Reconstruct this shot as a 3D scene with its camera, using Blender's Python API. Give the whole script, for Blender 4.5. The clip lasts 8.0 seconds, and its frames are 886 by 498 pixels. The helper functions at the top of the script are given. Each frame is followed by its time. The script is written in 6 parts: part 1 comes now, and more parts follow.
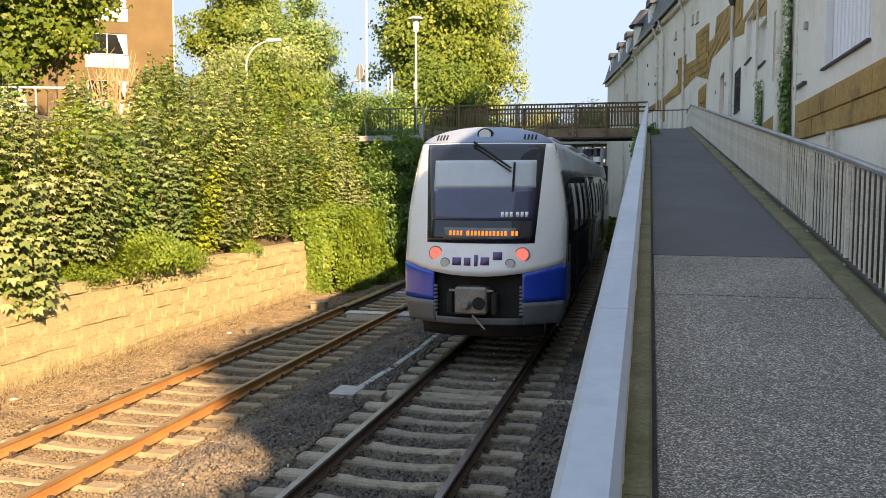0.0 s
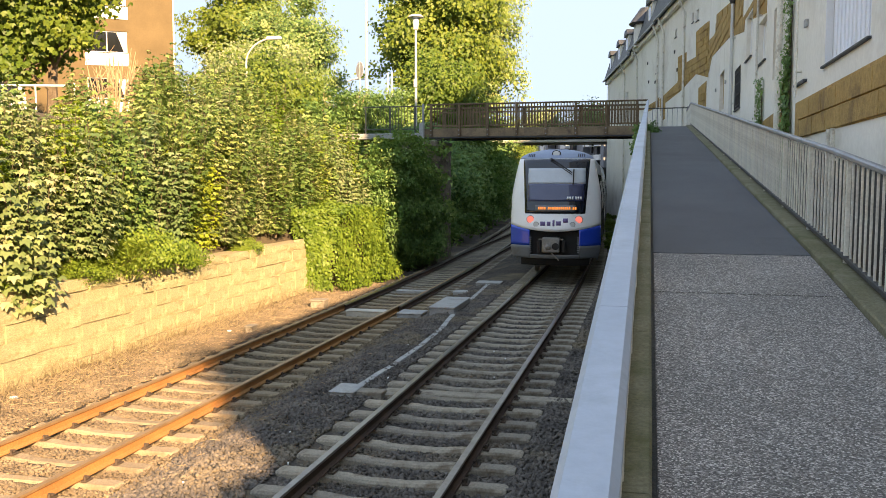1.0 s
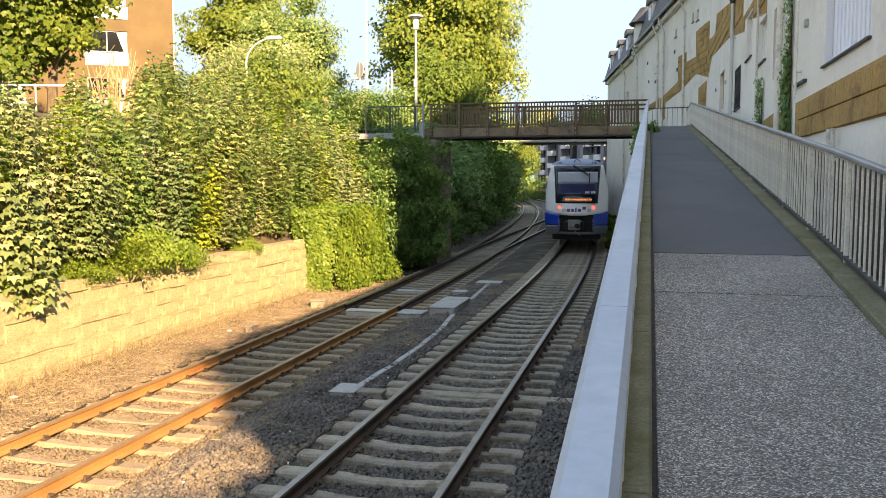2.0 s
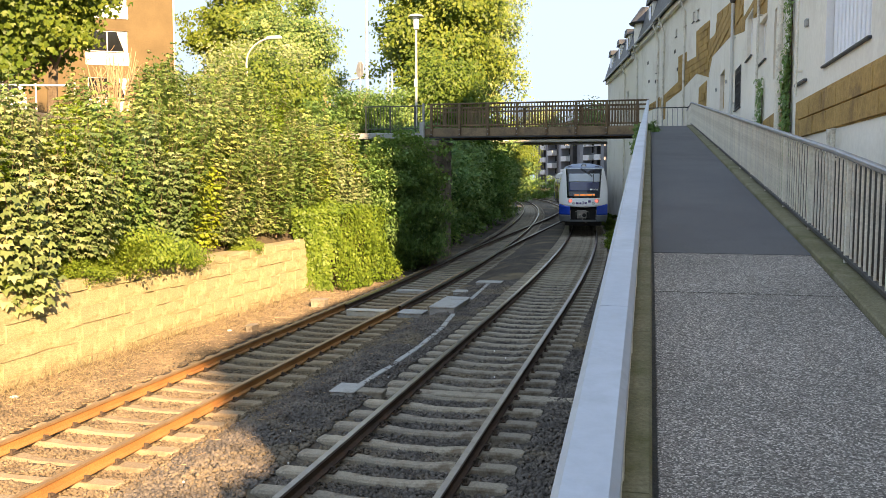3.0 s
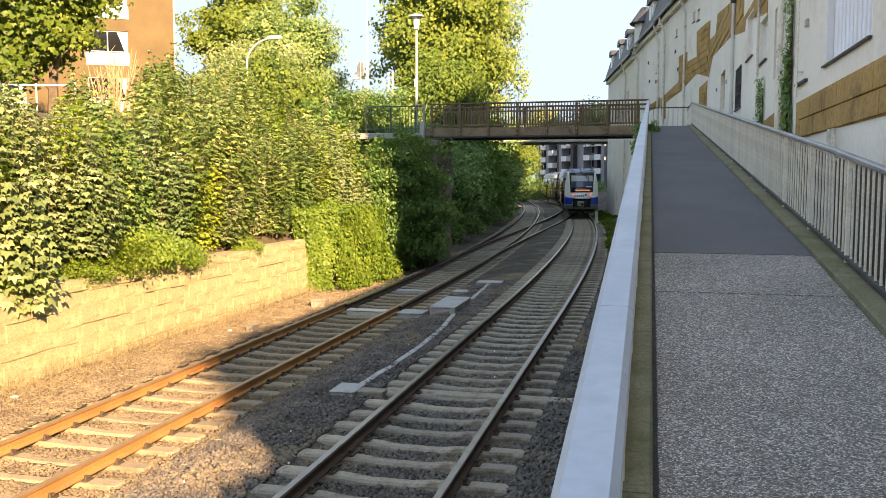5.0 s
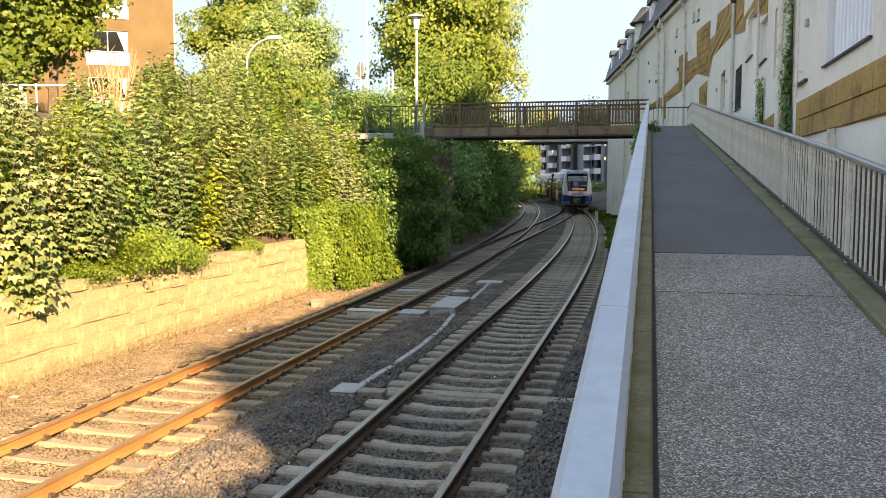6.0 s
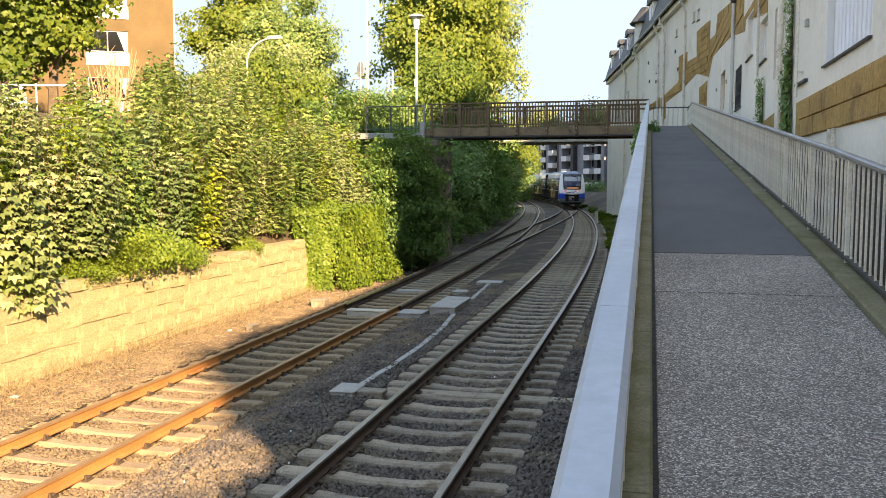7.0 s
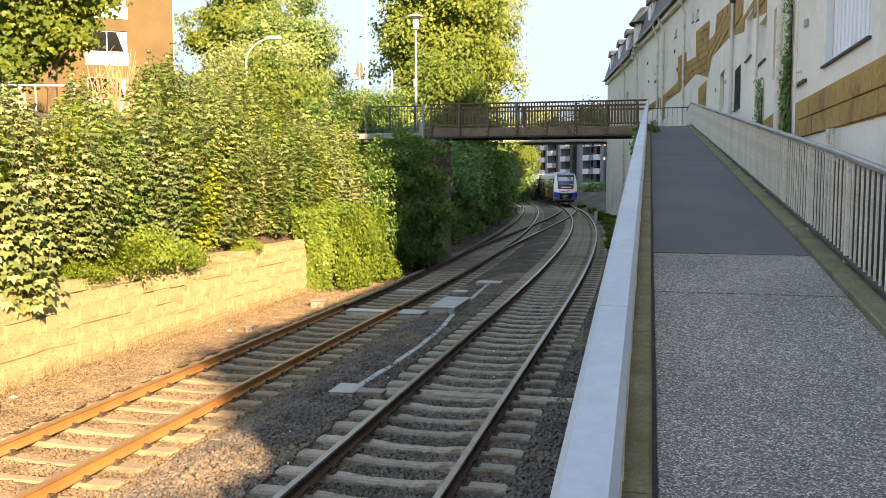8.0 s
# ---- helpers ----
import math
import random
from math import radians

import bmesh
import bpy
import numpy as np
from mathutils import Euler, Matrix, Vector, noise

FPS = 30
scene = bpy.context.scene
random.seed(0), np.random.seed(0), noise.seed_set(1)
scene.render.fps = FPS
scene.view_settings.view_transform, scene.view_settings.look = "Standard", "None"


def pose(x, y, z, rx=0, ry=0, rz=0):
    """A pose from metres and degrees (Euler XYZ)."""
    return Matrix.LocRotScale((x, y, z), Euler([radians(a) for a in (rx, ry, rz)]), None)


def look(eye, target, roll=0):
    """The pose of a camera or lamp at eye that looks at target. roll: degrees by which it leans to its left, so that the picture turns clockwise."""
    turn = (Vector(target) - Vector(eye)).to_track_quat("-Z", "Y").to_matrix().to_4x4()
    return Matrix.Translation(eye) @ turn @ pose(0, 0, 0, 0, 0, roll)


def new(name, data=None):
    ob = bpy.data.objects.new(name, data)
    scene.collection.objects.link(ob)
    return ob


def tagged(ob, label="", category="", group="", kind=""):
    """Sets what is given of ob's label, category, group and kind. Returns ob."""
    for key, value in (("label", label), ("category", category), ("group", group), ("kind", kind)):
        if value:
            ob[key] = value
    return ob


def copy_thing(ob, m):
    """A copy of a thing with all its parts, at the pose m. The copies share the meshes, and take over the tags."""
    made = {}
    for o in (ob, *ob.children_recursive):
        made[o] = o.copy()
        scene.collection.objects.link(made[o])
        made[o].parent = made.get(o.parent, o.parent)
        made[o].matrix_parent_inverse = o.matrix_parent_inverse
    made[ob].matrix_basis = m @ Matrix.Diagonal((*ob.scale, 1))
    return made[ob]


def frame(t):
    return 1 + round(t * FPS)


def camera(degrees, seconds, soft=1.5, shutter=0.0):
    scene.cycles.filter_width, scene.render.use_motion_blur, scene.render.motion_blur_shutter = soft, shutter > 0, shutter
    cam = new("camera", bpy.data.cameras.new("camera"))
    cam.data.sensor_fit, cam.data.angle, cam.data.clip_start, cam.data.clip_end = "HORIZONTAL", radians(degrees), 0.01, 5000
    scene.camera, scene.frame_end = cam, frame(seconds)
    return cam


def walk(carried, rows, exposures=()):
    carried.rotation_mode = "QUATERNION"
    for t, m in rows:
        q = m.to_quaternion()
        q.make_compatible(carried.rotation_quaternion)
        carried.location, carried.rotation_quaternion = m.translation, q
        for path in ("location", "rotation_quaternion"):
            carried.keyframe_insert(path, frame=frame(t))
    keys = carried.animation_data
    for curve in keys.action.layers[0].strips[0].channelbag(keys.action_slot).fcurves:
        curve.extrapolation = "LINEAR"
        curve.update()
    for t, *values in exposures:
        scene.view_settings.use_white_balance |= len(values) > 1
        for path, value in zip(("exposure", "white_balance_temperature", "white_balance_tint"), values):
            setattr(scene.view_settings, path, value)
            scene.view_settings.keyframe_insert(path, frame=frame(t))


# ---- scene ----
# World: y runs up the ramp, x to the right, rail level of the near track is z = 0.
cam = camera(55.17, 8.0, soft=0.75)
EYE = (0, 0, 3.045)
walk(cam, [(t, pose(*EYE, rx, 0, rz)) for t, rx, rz in (
    (0.0, 85.52, 13.57), (0.3, 85.43, 13.57), (0.6, 85.39, 13.57), (1.5, 85.38, 13.57),
    (3.0, 85.36, 13.59), (6.0, 85.36, 13.62), (7.5, 85.36, 13.61), (8.0, 85.37, 13.57))],
    exposures=[(0.0, 1.98, 7150, 14), (0.5, 2.08, 7150, 14), (1.5, 2.20, 7150, 14), (3.0, 2.25, 7150, 14), (8.0, 2.26, 7150, 14)])

# ---- daylight: low evening sun from behind the camera, over the house row's end ----
SUN_EL, SUN_AZ = 24.0, 145.0
world = bpy.data.worlds.new("sky")
scene.world = world
world.use_nodes = True
sky = world.node_tree.nodes.new("ShaderNodeTexSky")
sky.sky_type, sky.sun_disc = "NISHITA", False
sky.sun_elevation, sky.sun_rotation = radians(SUN_EL), radians(SUN_AZ)
sky.air_density, sky.dust_density, sky.ozone_density = 1.0, 0.4, 1.6
# evening haze evens the sky out: nowhere brighter than a pale blue
haze = world.node_tree.nodes.new("ShaderNodeMix")
haze.data_type, haze.blend_type = "RGBA", "DARKEN"
haze.inputs[0].default_value, haze.inputs[7].default_value = 1.0, (1.42, 1.86, 2.46, 1)
world.node_tree.links.new(sky.outputs[0], haze.inputs[6])
veil = world.node_tree.nodes.new("ShaderNodeMix")
veil.data_type = "RGBA"
veil.inputs[0].default_value, veil.inputs[7].default_value = 0.75, (1.42, 1.86, 2.46, 1)
world.node_tree.links.new(haze.outputs[2], veil.inputs[6])
world.node_tree.links.new(veil.outputs[2], world.node_tree.nodes["Background"].inputs[0])
world.node_tree.nodes["Background"].inputs[1].default_value = 0.12
sun_data = bpy.data.lights.new("sun", "SUN")
sun_data.energy, sun_data.angle, sun_data.color = 4.1, radians(0.8), (1.0, 0.71, 0.42)
sun = new("sun", sun_data)
ce, se = math.cos(radians(SUN_EL)), math.sin(radians(SUN_EL))
to_sun = Vector((math.sin(radians(SUN_AZ)) * ce, math.cos(radians(SUN_AZ)) * ce, se))
sun.matrix_world = look(Vector((6, -20, 12)), Vector((6, -20, 12)) - to_sun)

# ---- materials ----
def ramp_node(n, l, fac, stops):
    r = n.new("ShaderNodeValToRGB")
    els = r.color_ramp.elements
    while len(els) < len(stops):
        els.new(0.5)
    for e, (p, c) in zip(els, stops):
        e.position, e.color = p, (*c, 1)
    l.new(fac, r.inputs[0])
    return r.outputs[0]

def tex_noise(n, l, co, scale, detail=6, rough=0.6):
    t = n.new("ShaderNodeTexNoise")
    t.inputs["Scale"].default_value, t.inputs["Detail"].default_value, t.inputs["Roughness"].default_value = scale, detail, rough
    l.new(co, t.inputs["Vector"])
    return t.outputs[0]

def mix_col(n, l, fac, a, b, mode="MIX"):
    m = n.new("ShaderNodeMix")
    m.data_type, m.blend_type = "RGBA", mode
    if isinstance(fac, (int, float)):
        m.inputs[0].default_value = fac
    else:
        l.new(fac, m.inputs[0])
    for sock, v in ((m.inputs[6], a), (m.inputs[7], b)):
        if isinstance(v, tuple):
            sock.default_value = (*v, 1)
        else:
            l.new(v, sock)
    return m.outputs[2]

def surf(name, a, b, scale=1.5, fine=30.0, rough=0.8, bump=0.3, metal=0.0, spread=0.25, stain=None, stain_scale=0.6, coat=0.0, piece=0.0, spec=0.5):
    """Two-scale surface: a and b mix in broad patches, fine grain lightens and darkens it, stains lie over it."""
    m = bpy.data.materials.new(name)
    m.use_nodes = True
    n, l = m.node_tree.nodes, m.node_tree.links
    p = n["Principled BSDF"]
    co = n.new("ShaderNodeTexCoord").outputs["Object"]
    big = tex_noise(n, l, co, scale, 5)
    small = tex_noise(n, l, co, fine, 4, 0.7)
    col = ramp_node(n, l, big, [(0.35, a), (0.65, b)])
    lo, hi = 1 - spread, 1 + spread
    col = mix_col(n, l, 1.0, col, ramp_node(n, l, small, [(0.3, (lo, lo, lo)), (0.7, (hi, hi, hi))]), "MULTIPLY")
    if stain:
        s = tex_noise(n, l, co, stain_scale, 8, 0.7)
        f = ramp_node(n, l, s, [(0.52, (0, 0, 0)), (0.68, (1, 1, 1))])
        col = mix_col(n, l, f, col, stain)
    if piece:
        info = n.new("ShaderNodeObjectInfo")
        lo, hi = 1 - piece, 1 + piece
        col = mix_col(n, l, 1.0, col, ramp_node(n, l, info.outputs["Random"], [(0, (lo, lo, lo)), (1, (hi, hi, hi * 0.97))]), "MULTIPLY")
    l.new(col, p.inputs["Base Color"])
    p.inputs["Roughness"].default_value, p.inputs["Metallic"].default_value = rough, metal
    p.inputs["Coat Weight"].default_value = coat
    p.inputs["Specular IOR Level"].default_value = spec
    if bump:
        bn = n.new("ShaderNodeBump")
        bn.inputs["Strength"].default_value, bn.inputs["Distance"].default_value = bump, 0.02
        l.new(small, bn.inputs["Height"])
        l.new(bn.outputs[0], p.inputs["Normal"])
    return m

def leaf_mat(name, stops, trans=0.35, rough=0.5):
    """Leaves: every leaf its own tone, and each plant a little different, with light passing through."""
    m = bpy.data.materials.new(name)
    m.use_nodes = True
    n, l = m.node_tree.nodes, m.node_tree.links
    p = n["Principled BSDF"]
    geo, info = n.new("ShaderNodeNewGeometry"), n.new("ShaderNodeObjectInfo")
    co = n.new("ShaderNodeTexCoord").outputs["Object"]
    patch = tex_noise(n, l, co, 0.9, 3)
    add = n.new("ShaderNodeMath")
    add.operation = "MULTIPLY_ADD"
    l.new(geo.outputs["Random Per Island"], add.inputs[0])
    add.inputs[1].default_value = 0.55
    sub = n.new("ShaderNodeMath")
    sub.operation = "MULTIPLY_ADD"
    l.new(patch, sub.inputs[0])
    sub.inputs[1].default_value = 1.3
    sub.inputs[2].default_value = -0.45
    l.new(sub.outputs[0], add.inputs[2])
    col = ramp_node(n, l, add.outputs[0], stops)
    col = mix_col(n, l, 1.0, col, ramp_node(n, l, info.outputs["Random"], [(0, (0.8, 0.88, 0.8)), (1, (1.2, 1.08, 1.05))]), "MULTIPLY")
    l.new(col, p.inputs["Base Color"])
    p.inputs["Roughness"].default_value = rough
    p.inputs["Specular IOR Level"].default_value = 0.35
    tr = n.new("ShaderNodeBsdfTranslucent")
    l.new(mix_col(n, l, 1.0, col, (1.25, 1.2, 0.6), "MULTIPLY"), tr.inputs[0])
    ms = n.new("ShaderNodeMixShader")
    ms.inputs[0].default_value = trans
    l.new(p.outputs[0], ms.inputs[1])
    l.new(tr.outputs[0], ms.inputs[2])
    l.new(ms.outputs[0], n["Material Output"].inputs[0])
    return m

def glow(name, c, strength, base=(0.05, 0.02, 0.01)):
    m = surf(name, base, base, bump=0, spread=0, rough=0.3)
    p = m.node_tree.nodes["Principled BSDF"]
    p.inputs["Emission Color"].default_value = (*c, 1)
    p.inputs["Emission Strength"].default_value = strength
    return m

M_BALLAST = surf("ballast_ground", (0.05, 0.042, 0.034), (0.085, 0.07, 0.055), 0.7, 22, 0.95, 1.0, spread=0.55, stain=(0.22, 0.17, 0.10), stain_scale=0.35)
M_STONE_BIT = surf("ballast_stone", (0.075, 0.066, 0.058), (0.155, 0.135, 0.115), 2.0, 14, 0.9, 0.4, spread=0.6, stain=(0.24, 0.19, 0.12), stain_scale=0.4)
M_STONE_OLD = surf("ballast_stone_rusty", (0.13, 0.10, 0.066), (0.24, 0.185, 0.115), 2.0, 14, 0.95, 0.4, spread=0.45, stain=(0.13, 0.10, 0.075), stain_scale=0.5)
M_SLEEPER_OLD = surf("sleeper_concrete_dusty", (0.26, 0.205, 0.135), (0.34, 0.265, 0.17), 2.2, 45, 0.95, 0.5, spread=0.35, stain=(0.20, 0.15, 0.09), stain_scale=3, piece=0.16)
M_SOIL = surf("bank_soil", (0.06, 0.045, 0.03), (0.11, 0.09, 0.05), 0.8, 12, 1, 0.8, spread=0.4)
M_SLEEPER = surf("sleeper_concrete", (0.24, 0.21, 0.165), (0.34, 0.30, 0.235), 2.2, 45, 0.9, 0.5, spread=0.3, stain=(0.13, 0.095, 0.06), stain_scale=3, piece=0.16)
M_RUST = surf("rail_rust", (0.05, 0.03, 0.02), (0.085, 0.05, 0.032), 1.6, 50, 0.85, 0.4, spread=0.3)
M_RUST_OLD = surf("rail_rust_orange", (0.31, 0.145, 0.045), (0.41, 0.20, 0.065), 1.2, 40, 0.85, 0.4, spread=0.25)
M_RAILTOP = surf("rail_head_polished", (0.21, 0.19, 0.18), (0.30, 0.275, 0.26), 4, 60, 0.3, 0.1, metal=1.0, spread=0.15)
M_RAILTOP_OLD = surf("rail_head_dull", (0.33, 0.215, 0.115), (0.41, 0.28, 0.16), 3, 60, 0.5, 0.1, metal=0.5, spread=0.2)
M_CLIP = surf("clip_steel", (0.05, 0.035, 0.025), (0.08, 0.055, 0.035), 5, 60, 0.8, 0.3)
M_SANDSTONE = surf("sandstone", (0.33, 0.295, 0.165), (0.49, 0.445, 0.265), 1.1, 22, 0.95, 1.0, spread=0.38, stain=(0.30, 0.24, 0.115), stain_scale=2.6, piece=0.04)
M_MORTAR = surf("wall_mortar", (0.30, 0.255, 0.155), (0.40, 0.345, 0.22), 2, 25, 1, 0.8)
M_DARKSTONE = surf("abutment_stone", (0.16, 0.13, 0.095), (0.26, 0.215, 0.155), 1.2, 16, 0.95, 0.9, spread=0.35, stain=(0.10, 0.10, 0.06), piece=0.2)
M_ASPHALT = surf("ramp_asphalt", (0.085, 0.088, 0.095), (0.105, 0.108, 0.115), 0.8, 160, 0.85, 0.35, spread=0.22, stain=(0.075, 0.077, 0.08), stain_scale=0.5)
M_KERB = surf("kerb_concrete_mossy", (0.135, 0.125, 0.062), (0.20, 0.185, 0.115), 2.5, 45, 0.95, 0.6, spread=0.3, stain=(0.095, 0.10, 0.032), stain_scale=1.9)
M_STEEL = surf("handrail_galvanised", (0.33, 0.38, 0.45), (0.40, 0.45, 0.52), 1.2, 25, 0.5, 0.06, metal=0.25, spread=0.06, stain=(0.29, 0.33, 0.38), stain_scale=2.5)
M_STEEL_DK = surf("handrail_grey", (0.22, 0.23, 0.25), (0.30, 0.31, 0.33), 2, 30, 0.45, 0.1, metal=0.4, spread=0.12)
M_CREAM = surf("baluster_cream_paint", (0.62, 0.59, 0.51), (0.74, 0.71, 0.62), 2.5, 40, 0.6, 0.2, spread=0.14, stain=(0.36, 0.31, 0.24), stain_scale=4, piece=0.08)
M_JOINT = surf("joint_bitumen", (0.025, 0.026, 0.026), (0.05, 0.05, 0.045), 4, 60, 0.8, 0.8, spread=0.4)
M_PLASTER = surf("plaster_cream", (0.72, 0.69, 0.60), (0.80, 0.77, 0.69), 0.35, 9, 0.95, 0.2, spread=0.06, stain=(0.62, 0.58, 0.50), stain_scale=0.45)
M_PLASTER2 = surf("plaster_white", (0.76, 0.74, 0.67), (0.82, 0.80, 0.74), 0.4, 9, 0.95, 0.15, spread=0.05, stain=(0.60, 0.57, 0.50), stain_scale=0.35)
M_OCHRE = surf("bare_masonry_ochre", (0.32, 0.20, 0.06), (0.44, 0.285, 0.095), 1.3, 14, 0.98, 0.9, spread=0.25, stain=(0.20, 0.125, 0.05), stain_scale=1.2)
M_SLATE = surf("roof_slate", (0.045, 0.05, 0.058), (0.075, 0.08, 0.09), 1.5, 20, 0.6, 0.5, spread=0.3)
M_WOOD = surf("bridge_timber", (0.12, 0.08, 0.042), (0.185, 0.125, 0.068), 3, 35, 0.75, 0.4, spread=0.3, stain=(0.09, 0.06, 0.045), stain_scale=1.5, piece=0.15)
M_WOOD_DK = surf("bridge_beam_brown", (0.17, 0.12, 0.07), (0.25, 0.18, 0.105), 2, 25, 0.7, 0.3, spread=0.25, stain=(0.07, 0.05, 0.04), stain_scale=1.2)
M_DARK = surf("dark_steel", (0.03, 0.03, 0.03), (0.05, 0.05, 0.05), 3, 30, 0.6, 0.2)
M_RAILGREEN = surf("railing_green_grey", (0.06, 0.07, 0.06), (0.09, 0.10, 0.085), 2, 30, 0.5, 0.1, metal=0.2, spread=0.12)
# near-black colour that stands for shade between ramp and house
M_GAP_SHADE = surf("gap_shade_dark", (0.045, 0.042, 0.036), (0.075, 0.07, 0.058), 1.2, 20, 0.95, 0.5, spread=0.3)
M_CONC = surf("concrete_light", (0.50, 0.48, 0.42), (0.60, 0.58, 0.51), 0.8, 20, 0.9, 0.3, spread=0.12, stain=(0.40, 0.37, 0.30), stain_scale=0.7)
M_CONC_G = surf("concrete_grey", (0.33, 0.33, 0.32), (0.42, 0.42, 0.40), 2, 35, 0.9, 0.4, spread=0.2, stain=(0.25, 0.24, 0.21), stain_scale=2)
M_WHITE = surf("white_frame", (0.76, 0.76, 0.75), (0.80, 0.80, 0.79), 2, 30, 0.4, 0.0, spread=0.03)
M_BLIND = surf("window_blind", (0.80, 0.82, 0.86), (0.86, 0.87, 0.90), 3, 30, 0.3, 0.0, spread=0.03, coat=1.0)
M_TAN = surf("tan_render", (0.118, 0.086, 0.042), (0.155, 0.113, 0.056), 0.4, 10, 0.95, 0.2, spread=0.07)
M_BARK = surf("bark", (0.10, 0.075, 0.05), (0.16, 0.125, 0.085), 3, 18, 0.95, 0.9, spread=0.35)
M_TWIG = surf("dry_twig", (0.30, 0.21, 0.12), (0.42, 0.31, 0.18), 3, 18, 0.9, 0.4)
M_STRAW = surf("dry_straw", (0.25, 0.195, 0.105), (0.35, 0.28, 0.16), 3, 25, 0.9, 0.2)
M_POLE = surf("lamp_pole_grey", (0.50, 0.50, 0.47), (0.58, 0.58, 0.55), 1.5, 25, 0.5, 0.05, metal=0.2, spread=0.06)
M_RED = surf("red_frame", (0.25, 0.03, 0.025), (0.30, 0.04, 0.03), 2, 20, 0.5, 0.05)
M_GLASS = surf("window_glass_dark", (0.012, 0.014, 0.016), (0.02, 0.022, 0.025), 0.6, 5, 0.06, 0, spread=0.1)
LEAF_HEDGE = leaf_mat("leaf_maple", [(0.0, (0.045, 0.10, 0.026)), (0.45, (0.135, 0.22, 0.055)), (0.75, (0.27, 0.34, 0.115)), (1.0, (0.47, 0.47, 0.25))], 0.22)
LEAF_PALE = leaf_mat("leaf_pale", [(0.0, (0.08, 0.135, 0.045)), (0.5, (0.18, 0.25, 0.10)), (0.8, (0.33, 0.36, 0.21)), (1.0, (0.50, 0.49, 0.35))], 0.22)
LEAF_FRESH = leaf_mat("leaf_fresh", [(0.0, (0.08, 0.15, 0.012)), (0.5, (0.19, 0.27, 0.022)), (1.0, (0.30, 0.38, 0.045))], 0.28)
LEAF_DARK = leaf_mat("leaf_dark", [(0.0, (0.055, 0.125, 0.038)), (0.5, (0.15, 0.27, 0.08)), (1.0, (0.31, 0.42, 0.15))], 0.25)
LEAF_TREE = leaf_mat("leaf_tree", [(0.0, (0.05, 0.10, 0.014)), (0.5, (0.115, 0.185, 0.024)), (1.0, (0.22, 0.285, 0.045))])
LEAF_IVY = leaf_mat("leaf_ivy", [(0.0, (0.08, 0.14, 0.018)), (0.5, (0.17, 0.255, 0.032)), (1.0, (0.28, 0.345, 0.06))], 0.3)

# ---- building helpers ----
I4 = Matrix.Identity(4)

def thing(name, label, category, m=I4, group="", kind=""):
    ob = new(name)
    ob.empty_display_size = 0.2
    ob.matrix_world = m
    return tagged(ob, label, category, group, kind)

def as_mesh(name, bm, material):
    if isinstance(bm, bpy.types.Mesh):
        me = bm
    else:
        me = bpy.data.meshes.new(name)
        bm.to_mesh(me)
        bm.free()
    if not me.materials:
        for k in (material if isinstance(material, (list, tuple)) else [material]):
            me.materials.append(k)
    return me

def part(name, bm, material, parent, label="", m=None, kind=""):
    """Links a bmesh or a mesh as one object under a thing or a part."""
    ob = new(name, as_mesh(name, bm, material))
    ob.parent = parent
    if m is not None:
        ob.matrix_local = m
    return tagged(ob, label, kind=kind)

def block(x0, x1, y0, y1, z0, z1, b=0.01, bm=None):
    """A box with chamfered edges."""
    own = bmesh.new()
    bmesh.ops.create_cube(own, size=1, matrix=Matrix.Translation(((x0 + x1) / 2, (y0 + y1) / 2, (z0 + z1) / 2)) @ Matrix.Diagonal((x1 - x0, y1 - y0, z1 - z0, 1)))
    if b:
        bmesh.ops.bevel(own, geom=own.edges[:], offset=b, segments=1, affect="EDGES")
    return join(bm, own)

def join(bm, own):
    if bm is None:
        return own
    me = bpy.data.meshes.new("tmp")
    own.to_mesh(me)
    own.free()
    bm.from_mesh(me)
    bpy.data.meshes.remove(me)
    return bm

def tube(p, q, r, r2=None, seg=8, bm=None):
    own = bmesh.new()
    p, q = Vector(p), Vector(q)
    d = q - p
    m = Matrix.Translation((p + q) / 2) @ d.to_track_quat("Z", "Y").to_matrix().to_4x4()
    bmesh.ops.create_cone(own, cap_ends=True, segments=seg, radius1=r, radius2=r if r2 is None else r2, depth=d.length, matrix=m)
    return join(bm, own)

def np_mesh(name, verts, faces, material, smooth=False):
    """A mesh from numpy arrays; all faces have the same number of corners."""
    me = bpy.data.meshes.new(name)
    verts, faces = np.asarray(verts, np.float32), np.asarray(faces, np.int32)
    k = faces.shape[1]
    me.vertices.add(len(verts))
    me.vertices.foreach_set("co", verts.ravel())
    me.loops.add(faces.size)
    me.loops.foreach_set("vertex_index", faces.ravel())
    me.polygons.add(len(faces))
    me.polygons.foreach_set("loop_start", np.arange(0, faces.size, k, dtype=np.int32))
    if smooth:
        me.polygons.foreach_set("use_smooth", np.ones(len(faces), bool))
    me.update(calc_edges=True)
    me.materials.append(material)
    return me

